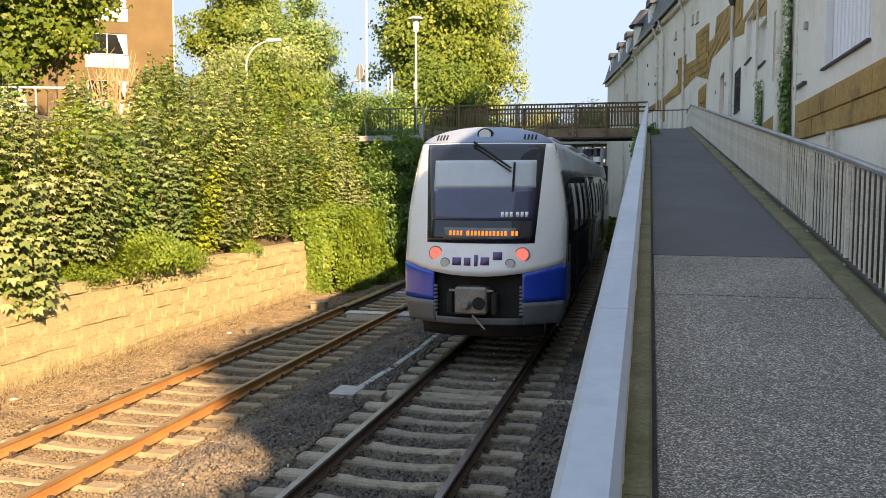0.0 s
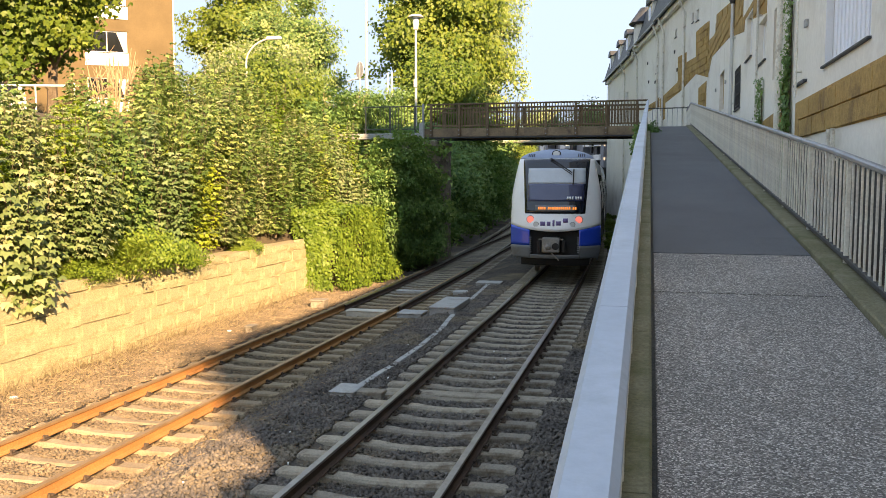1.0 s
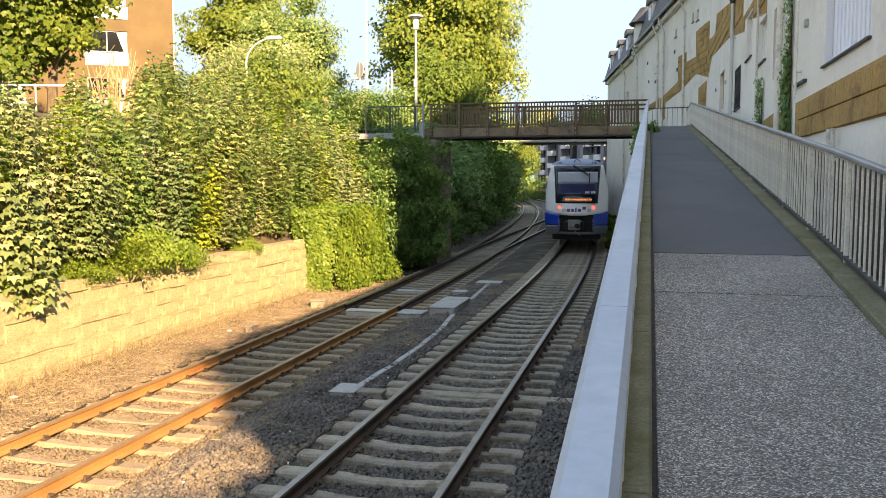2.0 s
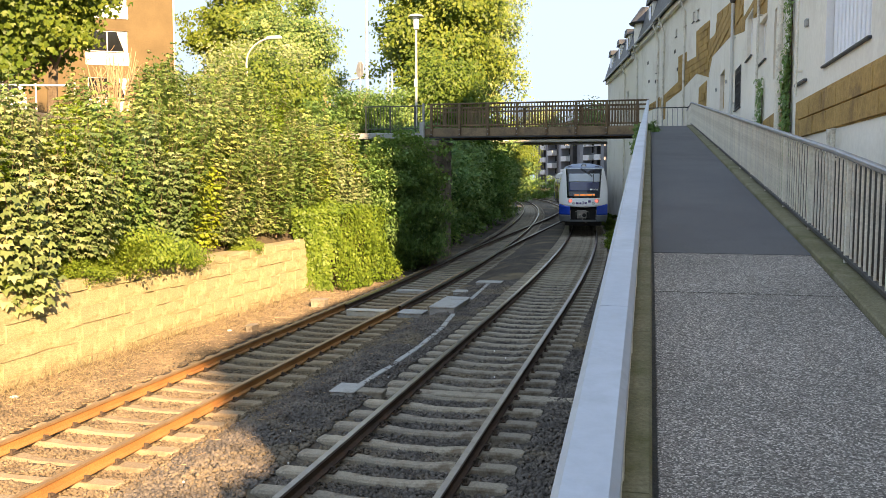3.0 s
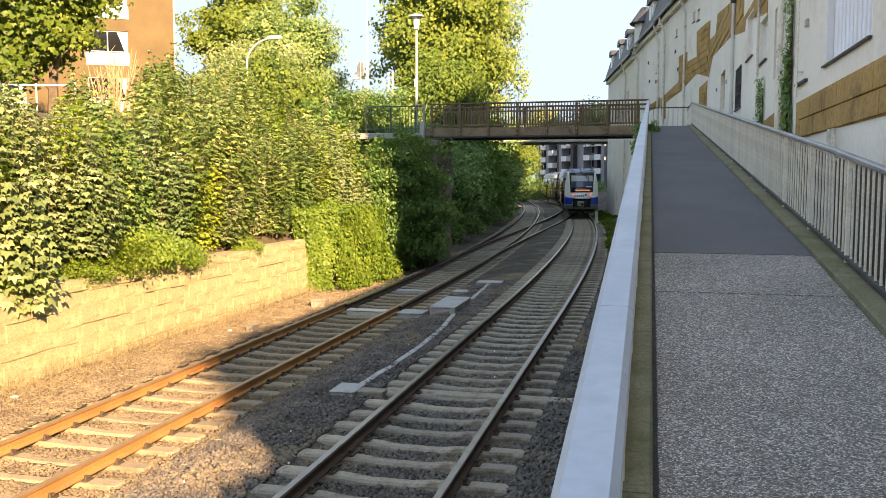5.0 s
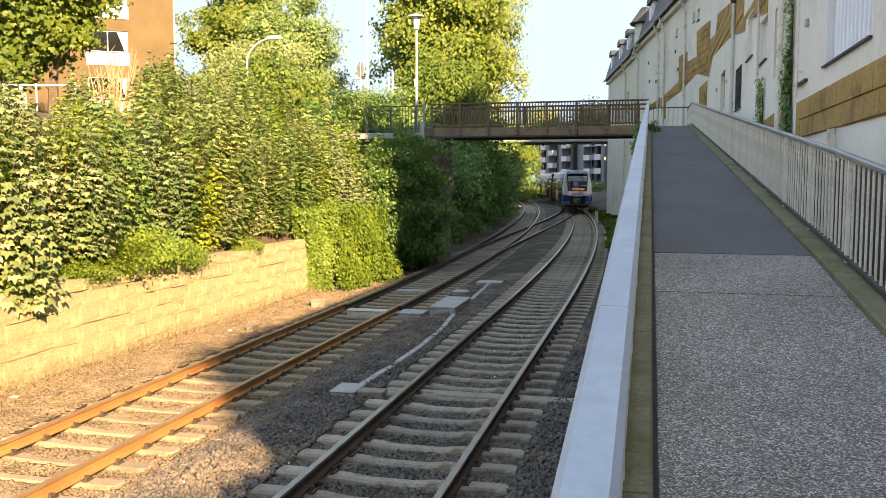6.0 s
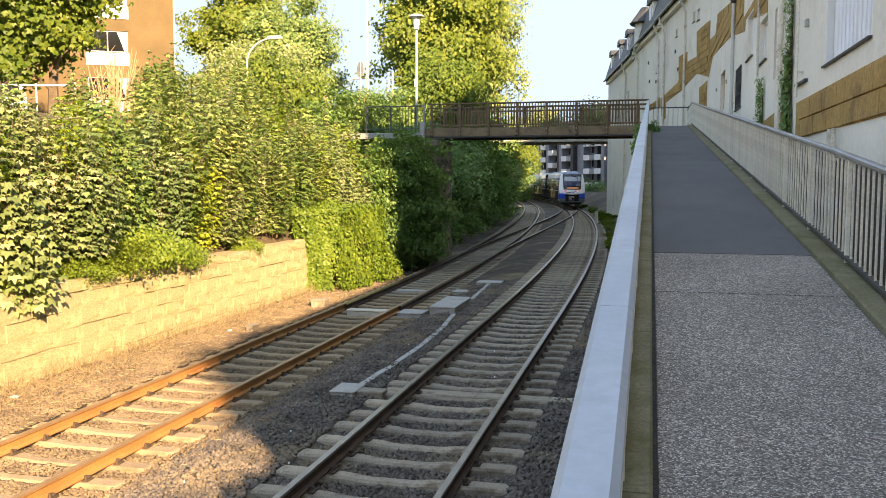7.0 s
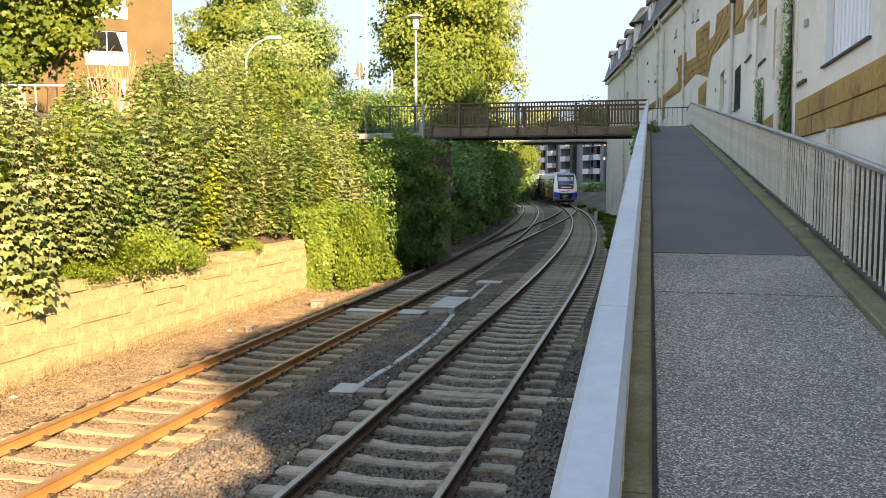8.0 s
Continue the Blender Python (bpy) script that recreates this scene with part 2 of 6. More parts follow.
def sweep(profile, path, material_of=None, closed=True):
    """A profile of (across, up) carried along path points (x, y, z), kept upright."""
    bm = bmesh.new()
    rings = []
    for i, p in enumerate(path):
        a, b = Vector(path[max(0, i - 1)]), Vector(path[min(len(path) - 1, i + 1)])
        side = Vector((b.y - a.y, a.x - b.x, 0)).normalized()
        rings.append([bm.verts.new(Vector(p) + side * u + Vector((0, 0, v))) for u, v in profile])
    n = len(profile)
    for r0, r1 in zip(rings, rings[1:]):
        for i in range(n if closed else n - 1):
            f = bm.faces.new((r0[i], r0[(i + 1) % n], r1[(i + 1) % n], r1[i]))
            if material_of:
                f.material_index = material_of(i)
    if closed:
        bm.faces.new(rings[0])
        bm.faces.new(rings[-1][::-1])
    bmesh.ops.recalc_face_normals(bm, faces=bm.faces[:])
    return bm

def prism(poly, m, depth):
    """A flat polygon of (u, v), thickened, in the plane that m sets."""
    bm = bmesh.new()
    f = bm.faces.new([bm.verts.new((u, v, 0)) for u, v in poly])
    r = bmesh.ops.extrude_face_region(bm, geom=[f])
    bmesh.ops.translate(bm, verts=[g for g in r["geom"] if isinstance(g, bmesh.types.BMVert)], vec=(0, 0, depth))
    bmesh.ops.recalc_face_normals(bm, faces=bm.faces[:])
    bmesh.ops.transform(bm, matrix=m, verts=bm.verts[:])
    return bm

def dev(y):
    """How far the line has curved to the left at y."""
    return max(0.0, y - 19.0) ** 2 / 1000.0

def turn_at(y):
    return math.degrees(math.atan(2 * max(0.0, y - 19.0) / 1000.0))

def rail_z(track, y):
    """The old track lies lower until the crossover."""
    if track == 0:
        return 0.0
    return -0.22 * (1 - min(1, max(0, (y - 35) / 40)) ** 1.3)

X_NEAR, X_FAR = -2.68, -7.06
rng = np.random.default_rng(7)

# ---- leaves ----
def leaves(name, pts, normals, size, material, lobes=3, along=None):
    """Lobed leaves at pts, facing normals: each one connected piece of kites round its stalk."""
    n = len(pts)
    nrm = normals / (np.linalg.norm(normals, axis=1, keepdims=True) + 1e-9)
    t = rng.normal(size=(n, 3)) - np.array([0, 0, 0.6]) if along is None else along.copy()
    t -= (t * nrm).sum(1, keepdims=True) * nrm
    t /= np.linalg.norm(t, axis=1, keepdims=True) + 1e-9
    s = np.cross(nrm, t)
    size = size * rng.uniform(0.6, 1.25, n)
    angles = {1: [0.0], 3: [-0.95, 0.0, 0.95]}[lobes]
    lens = {1: [1.0], 3: [0.78, 1.0, 0.78]}[lobes]
    wide = {1: 0.62, 3: 0.5}[lobes]
    local = [(0.0, 0.0, 0.0)]
    quads = []
    for a, ln in zip(angles, lens):
        k = len(local)
        ca, sa = math.cos(a), math.sin(a)
        for u, v, w in ((0.5 * ln, -wide * 0.55, 0.05), (ln, 0, -0.16), (0.5 * ln, wide * 0.55, 0.05)):
            local.append((u * ca - v * sa, u * sa + v * ca, w))
        quads.append((0, k, k + 1, k + 2))
    local = np.array(local)
    v = pts[:, None, :] + size[:, None, None] * (local[None, :, 0:1] * t[:, None, :] + local[None, :, 1:2] * s[:, None, :] + local[None, :, 2:3] * nrm[:, None, :])
    f = np.array(quads)[None] + (np.arange(n) * len(local))[:, None, None]
    return np_mesh(name, v.reshape(-1, 3), f.reshape(-1, 4), material)

def crown_points(count, clumps, rx, ry, rz, spread, shell=0.55, ragged=0.22, flat=0.6):
    """Leaf places in clumps on an uneven egg, with their outward ways."""
    d = rng.normal(size=(clumps, 3))
    d /= np.linalg.norm(d, axis=1, keepdims=True)
    r = rng.uniform(shell, 1.0, clumps) * (1 + ragged * rng.normal(size=clumps).clip(-1.6, 1.6))
    c = d * r[:, None] * np.array([rx, ry, rz])
    w = rng.uniform(0.4, 1.0, clumps)
    idx = rng.choice(clumps, count, p=w / w.sum())
    off = rng.normal(size=(count, 3)) * spread * np.array([1, 1, flat])
    p = c[idx] + off
    out = p / np.array([rx, ry, rz]) ** 2
    out /= np.linalg.norm(out, axis=1, keepdims=True) + 1e-9
    return p, out

def leaf_ways(out, up=0.3, wild=0.36):
    return out * 0.5 + np.array([0.4, -0.5, up]) + rng.normal(size=out.shape) * wild

def woody(name, height, r0, lean, boughs, spread, material=None):
    """A tapered stem with limbs that fork, as one mesh."""
    bm = bmesh.new()
    rnd = random.Random(name + str(height))
    p = Vector((0, 0, -0.3))
    steps = 6
    pts = [p]
    for i in range(steps):
        p = p + Vector((lean[0] / steps + rnd.uniform(-.06, .06) * height / 6, lean[1] / steps + rnd.uniform(-.06, .06) * height / 6, (height + 0.3) / steps))
        pts.append(p)
    for i in range(steps):
        tube(pts[i], pts[i + 1], r0 * (1 - 0.82 * i / steps), r0 * (1 - 0.82 * (i + 1) / steps), 7, bm)
    for k in range(boughs):
        f = rnd.uniform(0.3, 0.95)
        i = min(steps - 1, int(f * steps))
        base = pts[i].lerp(pts[i + 1], f * steps - i)
        a = rnd.uniform(0, 6.28)
        ln = spread * (1.15 - 0.6 * f) * rnd.uniform(0.6, 1)
        mid = base + Vector((math.cos(a) * ln * .5, math.sin(a) * ln * .5, ln * .35))
        tip = mid + Vector((math.cos(a + .4) * ln * .5, math.sin(a + .4) * ln * .5, ln * .3))
        tip2 = mid + Vector((math.cos(a - .6) * ln * .4, math.sin(a - .6) * ln * .4, ln * .4))
        rr = r0 * (0.42 - 0.25 * f)
        tube(base, mid, rr, rr * .6, 6, bm)
        tube(mid, tip, rr * .6, rr * .15, 5, bm)
        tube(mid, tip2, rr * .5, rr * .12, 5, bm)
    return bm

def aggregate():
    m = bpy.data.materials.new("ramp_aggregate_concrete")
    m.use_nodes = True
    n, l = m.node_tree.nodes, m.node_tree.links
    p = n["Principled BSDF"]
    co = n.new("ShaderNodeTexCoord").outputs["Object"]
    v = n.new("ShaderNodeTexVoronoi")
    v.inputs["Scale"].default_value = 130
    l.new(co, v.inputs["Vector"])
    sep = n.new("ShaderNodeSeparateColor")
    l.new(v.outputs["Color"], sep.inputs[0])
    col = ramp_node(n, l, sep.outputs[0], [(0.0, (0.10, 0.092, 0.086)), (0.4, (0.19, 0.178, 0.168)), (0.75, (0.35, 0.33, 0.31)), (1.0, (0.70, 0.66, 0.62))])
    edge = ramp_node(n, l, v.outputs["Distance"], [(0.35, (1, 1, 1)), (0.75, (0.6, 0.58, 0.55))])
    col = mix_col(n, l, 1.0, col, edge, "MULTIPLY")
    broad = tex_noise(n, l, co, 0.9, 6)
    col = mix_col(n, l, 1.0, col, ramp_node(n, l, broad, [(0.3, (0.82, 0.82, 0.80)), (0.7, (1.12, 1.10, 1.08))]), "MULTIPLY")
    l.new(col, p.inputs["Base Color"])
    p.inputs["Roughness"].default_value = 0.85
    bn = n.new("ShaderNodeBump")
    bn.inputs["Strength"].default_value, bn.inputs["Distance"].default_value = 0.5, 0.004
    bn.invert = True
    l.new(v.outputs["Distance"], bn.inputs["Height"])
    l.new(bn.outputs[0], p.inputs["Normal"])
    return m

M_AGG = aggregate()

# ---- the ground: one sheet with the track bed, the bank and the street level ----
def ground_z(x, y):
    u = x + dev(y)
    bump = 0.03 * noise.noise(Vector((x * 0.9, y * 0.9, 0))) if abs(x) < 25 and y < 70 else 0
    low = 0.20 * (1 - min(1, max(0, (y - 35) / 40)))
    bed = -0.20 if u > -4.9 else -0.20 - low * min(1, (-4.9 - u) / 0.6)
    if abs(u - X_NEAR) < 1.3 or abs(u - X_FAR) < 1.3:
        bed -= 0.055
    if u > -10.62:
        z = bed + bump * (0.6 if u < -8.6 else 0.35)
        if u < -8.8:
            z += 0.06 * min(1, (-8.8 - u) / 1.0)
        if y > 38 and u > -0.9:
            z += 0.45 * min(3.4, u + 0.9)
        return z
    return min((1.1 if y < 25.5 else 0.35) + (-10.62 - u) * 0.8, 4.75) + bump * 3

def spaced(knots):
    out = []
    for (a, s), (b, _) in zip(knots, knots[1:]):
        k = max(1, round((b - a) / s))
        out += [a + (b - a) * i / k for i in range(k)]
    return out + [knots[-1][0]]

def build_ground():
    xs = spaced([(-900, 150), (-150, 12), (-30, 1.2), (-16, 0.4), (-11.2, 0.15), (-10.0, 0.22), (0.2, 1.0), (6, 8), (40, 120), (900, 1)])
    ys = spaced([(-120, 20), (-20, 3), (2, 0.25), (26, 0.7), (60, 2.5), (130, 12), (300, 150), (1800, 1)])
    nx = len(xs)
    verts = [(x, y, ground_z(x, y)) for y in ys for x in xs]
    faces = [(j * nx + i, j * nx + i + 1, (j + 1) * nx + i + 1, (j + 1) * nx + i) for j in range(len(ys) - 1) for i in range(nx - 1)]
    me = np_mesh("ground", verts, faces, M_BALLAST, True)
    me.materials.append(M_SOIL)
    idx = [0 if -10.7 < (verts[f[0]][0] + dev(verts[f[0]][1])) < 3 and verts[f[0]][1] < 140 else 1 for f in faces]
    me.polygons.foreach_set("material_index", idx)
    tagged(new("ground", me), "brown stony track bed with a soil bank rising beside it", "ground", kind="structure")

build_ground()

def stones(name, n, x0, x1, y0, y1, lo, hi, mat):
    """Loose angular ballast stones lying on the bed."""
    x, y = rng.uniform(x0, x1, n), y0 + (y1 - y0) * rng.uniform(0, 1, n) ** 1.35
    ok = np.ones(n, bool)
    for x0_, first in ((X_NEAR, 3.2), (X_FAR, 3.47)):
        ph = np.mod(y - first + 0.3, 0.6) - 0.3
        ok &= ~((np.abs(x - x0_) < 1.33) & (np.abs(ph) < 0.125))
    x, y = x[ok], y[ok]
    n = len(x)
    x = x - np.maximum(0, y - 19) ** 2 / 1000
    z = np.array([ground_z(a, b) for a, b in zip(x, y)])
    s = rng.uniform(lo, hi, n)
    base = np.array([(1, 0, 0), (0, 1, 0), (-1, 0, 0), (0, -1, 0), (0, 0, 1), (0, 0, -1)], float)
    tri = np.array([(0, 1, 4), (1, 2, 4), (2, 3, 4), (3, 0, 4), (1, 0, 5), (2, 1, 5), (3, 2, 5), (0, 3, 5)])
    jitter = rng.uniform(0.55, 1.25, (n, 6, 1)) * base + rng.normal(0, 0.25, (n, 6, 3))
    a = rng.uniform(0, 6.28, n)
    c, s_ = np.cos(a), np.sin(a)
    vx = jitter[:, :, 0] * c[:, None] - jitter[:, :, 1] * s_[:, None]
    vy = jitter[:, :, 0] * s_[:, None] + jitter[:, :, 1] * c[:, None]
    v = np.stack([vx, vy, jitter[:, :, 2] * 0.75], 2) * s[:, None, None] + np.stack([x, y, z + s * rng.uniform(0.0, 0.5, n)], 1)[:, None, :]
    f = tri[None] + (np.arange(n) * 6)[:, None, None]
    return np_mesh(name, v.reshape(-1, 3), f.reshape(-1, 3), mat)

gravel = new("ballast_gravel", stones("ballast_gravel", 90000, -5.6, -0.35, 5.0, 27, 0.022, 0.045, M_STONE_BIT))
tagged(gravel, "dark grey crushed ballast stones between the rails", "gravel", kind="stuff")
gravel = new("ballast_gravel", stones("ballast_gravel", 110000, -10.05, -5.4, 5.0, 27, 0.016, 0.036, M_STONE_OLD))
tagged(gravel, "brownish weathered ballast stones round the old track", "gravel", kind="stuff")

# ---- railway tracks ----
RAIL = [(-0.036, 0), (0.036, 0), (0.036, -0.03), (0.009, -0.05), (0.009, -0.12), (0.0625, -0.14), (0.0625, -0.155), (-0.0625, -0.155), (-0.0625, -0.14), (-0.009, -0.12), (-0.009, -0.05), (-0.036, -0.03)]

def sleeper_mesh():
    """A concrete sleeper, thinner in the middle and chamfered along its top."""
    bm = bmesh.new()
    rings = []
    for x, top, half in ((-1.3, -0.015, 0.10), (-1.26, 0.0, 0.115), (-0.95, 0.0, 0.115), (-0.5, -0.012, 0.10), (-0.25, -0.035, 0.085), (0.25, -0.035, 0.085), (0.5, -0.012, 0.10), (0.95, 0.0, 0.115), (1.26, 0.0, 0.115), (1.3, -0.015, 0.10)):
        rings.append([bm.verts.new((x, y, z)) for y, z in ((-half - 0.03, -0.2), (-half, top - 0.025), (-half + 0.025, top), (half - 0.025, top), (half, top - 0.025), (half + 0.03, -0.2))])
    for a, b in zip(rings, rings[1:]):
        for i in range(6):
            bm.faces.new((a[i], a[(i + 1) % 6], b[(i + 1) % 6], b[i]))
    bm.faces.new(rings[0])
    bm.faces.new(rings[-1][::-1])
    bmesh.ops.recalc_face_normals(bm, faces=bm.faces[:])
    return bm

def clip_mesh():
    bm = block(-0.035, 0.035, -0.07, 0.07, 0, 0.022, 0.006)
    tube((0, -0.04, 0.02), (0, -0.04, 0.075), 0.018, 0.014, 6, bm)
    block(-0.05, 0.01, 0.0, 0.05, 0.02, 0.05, 0.008, bm)
    return as_mesh("rail_clip", bm, M_CLIP)

SLEEPER, SLEEPER_OLD, CLIP = as_mesh("sleeper", sleeper_mesh(), M_SLEEPER), as_mesh("sleeper", sleeper_mesh(), M_SLEEPER_OLD), clip_mesh()

def track(label, index, x0, web, head):
    tr = thing("railway_track", label, "railway track", group="railway tracks")
    ys = [-8, 2] + [4 + i for i in range(0, 16)] + [20 + i * 2.5 for i in range(0, 73)]
    for o in (-0.7525, 0.7525):
        path = [(x0 - dev(y) + o, y, rail_z(index, y)) for y in ys]
        head_of = lambda i: 1 if i in (0, 1, 11) else 0
        if index:
            part("rail", sweep(RAIL, path[:23], head_of), [web, head], tr)
            # darker rail colours from y = 30 on stand for the shade there
            part("rail", sweep(RAIL, path[22:], head_of), [M_RUST, M_RAILTOP], tr)
        else:
            part("rail", sweep(RAIL, path, head_of), [web, head], tr)
    y, k = 3.2 + 0.27 * index, 0
    while y < 112:
        m = pose(x0 - dev(y), y, rail_z(index, y) - 0.168 + rng.uniform(-0.006, 0.006), 0, 0, turn_at(y) + rng.uniform(-0.5, 0.5))
        s = part("sleeper", SLEEPER_OLD if index and y < 24 else SLEEPER, M_SLEEPER, tr, m=m)
        if y < 19:
            for o in (-0.7525, 0.7525):
                for side in (-1, 1):
                    part("rail_clip", CLIP, M_CLIP, s, m=pose(o + side * 0.105, 0, -0.002, 0, 0, 0 if side > 0 else 180))
        y += 0.6
    return tr

track("used railway track with polished rails on concrete sleepers", 0, X_NEAR, M_RUST, M_RAILTOP)
track("old railway track with orange rusty rails on concrete sleepers", 1, X_FAR, M_RUST_OLD, M_RAILTOP_OLD)

def crossover():
    """The connection from the old track to the near one, beyond the switch."""
    tr = thing("crossover_track", "rusty crossover rails linking the two railway tracks", "railway track", group="railway tracks")
    def at(y):
        k = min(1, max(0, (y - 33.0) / 69.0))
        s = k * k * (3 - 2 * k)
        return X_FAR + (X_NEAR - X_FAR) * s - dev(y), rail_z(1, y)
    ys = [21.0 + i * 1.0 for i in range(82)]
    for o in (-0.7525, 0.7525):
        part("rail", sweep([(u * (0.9 if o < 0 else 1), v + 0.003) for u, v in RAIL], [(at(y)[0] + o - math.copysign(0.085 * max(0, min(1, (38 - y) / 5)), o) * (1 if o < 0 else -0.9), y, at(y)[1] - (0.006 if y < 40 else 0)) for y in ys], lambda i: 1 if i in (0, 1, 11) else 0), [M_RUST, M_RAILTOP], tr)
    for o in (-0.62, 0.62):
        part("check_rail", sweep([(u * 0.6, v) for u, v in RAIL], [(at(y)[0] + o * 1.06, y, at(y)[1] - 0.01) for y in (68, 70, 72, 74, 76)]), M_RUST, tr)
    y = 45.0
    while y < 90:
        c = (at(y)[0] + X_FAR - dev(y)) / 2 if y < 66 else (at(y)[0] + X_NEAR - dev(y)) / 2
        part("sleeper", SLEEPER, M_SLEEPER, tr, m=pose(c, y + 0.3, at(y)[1] - 0.172, 0, 0, turn_at(y)))
        y += 1.2

crossover()

# ---- switch gear and cable covers between the tracks ----
def flat_box(name, label, category, cx, cy, w, d, h, mat, z=-0.2, turn=0.0, lid=True):
    t = thing(name, label, category, pose(cx, cy, z, 0, 0, turn))
    part("body", block(-w / 2, w / 2, -d / 2, d / 2, -0.1, h * 0.75, 0.012), mat, t)
    if lid:
        part("lid", block(-w / 2 - 0.02, w / 2 + 0.02, -d / 2 - 0.02, d / 2 + 0.02, h * 0.75, h, 0.012), mat, t)
    return t

flat_box("cable_box", "grey steel cable box on the ballast", "cable box", -4.84, 20.85, 0.62, 1.85, 0.19, M_CONC_G, -0.22)
flat_box("junction_cover", "flat grey concrete junction cover in the ballast", "cover", -4.42, 12.05, 0.36, 0.52, 0.09, M_CONC_G)
flat_box("cover_slab", "pale flat concrete slab beside the sleepers", "slab", -4.05, 12.05, 0.46, 0.26, 0.10, M_SLEEPER, lid=False)
flat_box("switch_motor", "light grey switch machine between the rusty rails", "switch machine", -6.95, 20.6, 1.1, 0.34, 0.12, M_CONC, -0.40)
flat_box("switch_box", "low grey switch drive box next to the rail", "switch machine", -5.75, 20.5, 0.62, 0.6, 0.14, M_CONC_G, -0.40)
flat_box("switch_box", "small grey connection box beside the track", "switch machine", -5.35, 24.7, 0.5, 0.5, 0.12, M_CONC_G, -0.38)
flat_box("cover_slab", "pale concrete slab across the old track", "slab", -6.95, 25.2, 1.2, 0.35, 0.06, M_CONC_G, -0.40, lid=False)
flat_box("cable_box", "flat pale cable box on the ballast", "cable box", -4.82, 26.2, 0.75, 0.6, 0.1, M_CONC_G, -0.24)
flat_box("cable_box", "small dark cable box at the old track's edge", "cable box", -8.62, 21.4, 0.4, 0.3, 0.2, M_SLEEPER, -0.36)
flat_box("cable_box", "small concrete marker block beside the rusty rail", "marker", -8.75, 17.6, 0.16, 0.3, 0.12, M_SLEEPER, -0.36)

def cable_duct():
    t = thing("cable_duct", "narrow pale concrete cable trough in the ballast", "cable duct")
    pts = [(-4.37, 12.5), (-4.28, 14.2), (-4.27, 16.0), (-4.35, 18.0), (-4.52, 19.8)]
    lid = None
    for (x0, y0), (x1, y1) in zip(pts, pts[1:]):
        k = 3
        for i in range(k):
            ax, ay = x0 + (x1 - x0) * i / k, y0 + (y1 - y0) * i / k
            ln = math.hypot(x1 - x0, y1 - y0) / k
            if lid is None:
                lid = as_mesh("trough_lid", block(-0.055, 0.055, 0.008, ln - 0.008, -0.12, 0.03, 0.008), M_CONC_G)
            part("trough_lid", lid, M_CONC_G, t, m=pose(ax, ay, -0.19 + rng.uniform(-0.008, 0.008), 0, 0, -math.degrees(math.atan2(x1 - x0, y1 - y0))))
    for i in range(6):
        part("trough_lid", lid, M_CONC_G, t, m=pose(-4.62 - i * 0.03, 22.3 + i * 0.62, -0.19, 0, 0, 3))

cable_duct()

def cross_duct():
    t = thing("cross_duct", "flat concrete cable crossing slab under the near rails", "cable duct")
    part("slab", block(-3.9, -0.75, -0.13, 0.13, -0.2, -0.005, 0.015), M_SLEEPER, t)
    part("end_block", block(-0.98, -0.72, -0.16, 0.16, -0.2, 0.02, 0.015), M_CONC_G, t)
    t.matrix_world = pose(0, 12.32, -0.165)

cross_duct()

# ---- the sandstone retaining wall under the hedge ----
def retaining_wall():
    w = thing("retaining_wall", "sunlit yellow sandstone retaining wall in uneven courses", "wall", kind="structure")
    part("core", prism([(-11.0, -0.6), (-10.015, -0.6), (-10.235, 1.2), (-11.0, 1.2)], Matrix(((1, 0, 0, 0), (0, 0, -1, 25.2), (0, 1, 0, 0), (0, 0, 0, 1))), 22.2), M_MORTAR, w)
    variants = []
    for i in range(7):
        bm = block(-0.5, 0, 0, 1, 0, 1, 0)
        bmesh.ops.subdivide_edges(bm, edges=bm.edges[:], cuts=1, use_grid_fill=True)
        for v in bm.verts:
            v.co += Vector((0.022 * rng.normal() if v.co.x > -0.1 else 0, 0.006 * rng.normal(), 0.012 * rng.normal()))
        bmesh.ops.recalc_face_normals(bm, faces=bm.faces[:])
        variants.append(as_mesh("stone", bm, M_SANDSTONE))
    z = -0.5
    for course, h in enumerate((0.30, 0.31, 0.28, 0.31, 0.29, 0.28)):
        y = 3.0 + 0.33 * course
        while y < 25.0:
            ln = float(rng.uniform(0.5, 1.05))
            top = h * (1.0 if course < 5 else float(rng.uniform(0.45, 1.05)))
            m = pose(-10.0 + rng.uniform(-0.012, 0.012) - 0.035 * course, y, z + rng.uniform(-0.02, 0.02), rng.uniform(-0.8, 0.8), 0, rng.uniform(-0.4, 0.4)) @ Matrix.Diagonal((0.35, ln - 0.003, top - 0.002, 1))
            part("stone", variants[int(rng.integers(7))], M_SANDSTONE, w, m=m)
            y += ln
        z += h

retaining_wall()

# ---- the pedestrian ramp ----
def ramp_z(y):
    return 1.545 + 0.1143 * y if y < 7.6 else 2.4137 + 0.1035 * (min(y, 33.2) - 7.6)

def sloped(x0, x1, y0, y1, up0, up1, b=0.0, cuts=()):
    """A piece that follows the ramp between y0 and y1, from up0 to up1 above its surface."""
    ys = [y0, *[c for c in (7.6, 33.2, *cuts) if y0 < c < y1], y1]
    c = b
    prof = [(x0, up0), (x1, up0), (x1, up1 - c), (x1 - c, up1), (x0 + c, up1), (x0, up1 - c)] if c else [(x0, up0), (x1, up0), (x1, up1), (x0, up1)]
    bm = bmesh.new()
    rings = [[bm.verts.new((x, y, ramp_z(y) + u)) for x, u in prof] for y in ys]
    n = len(prof)
    for r0, r1 in zip(rings, rings[1:]):
        for i in range(n):
            bm.faces.new((r0[i], r0[(i + 1) % n], r1[(i + 1) % n], r1[i]))
    bm.faces.new(rings[0][::-1])
    bm.faces.new(rings[-1])
    bmesh.ops.recalc_face_normals(bm, faces=bm.faces[:])
    return bm

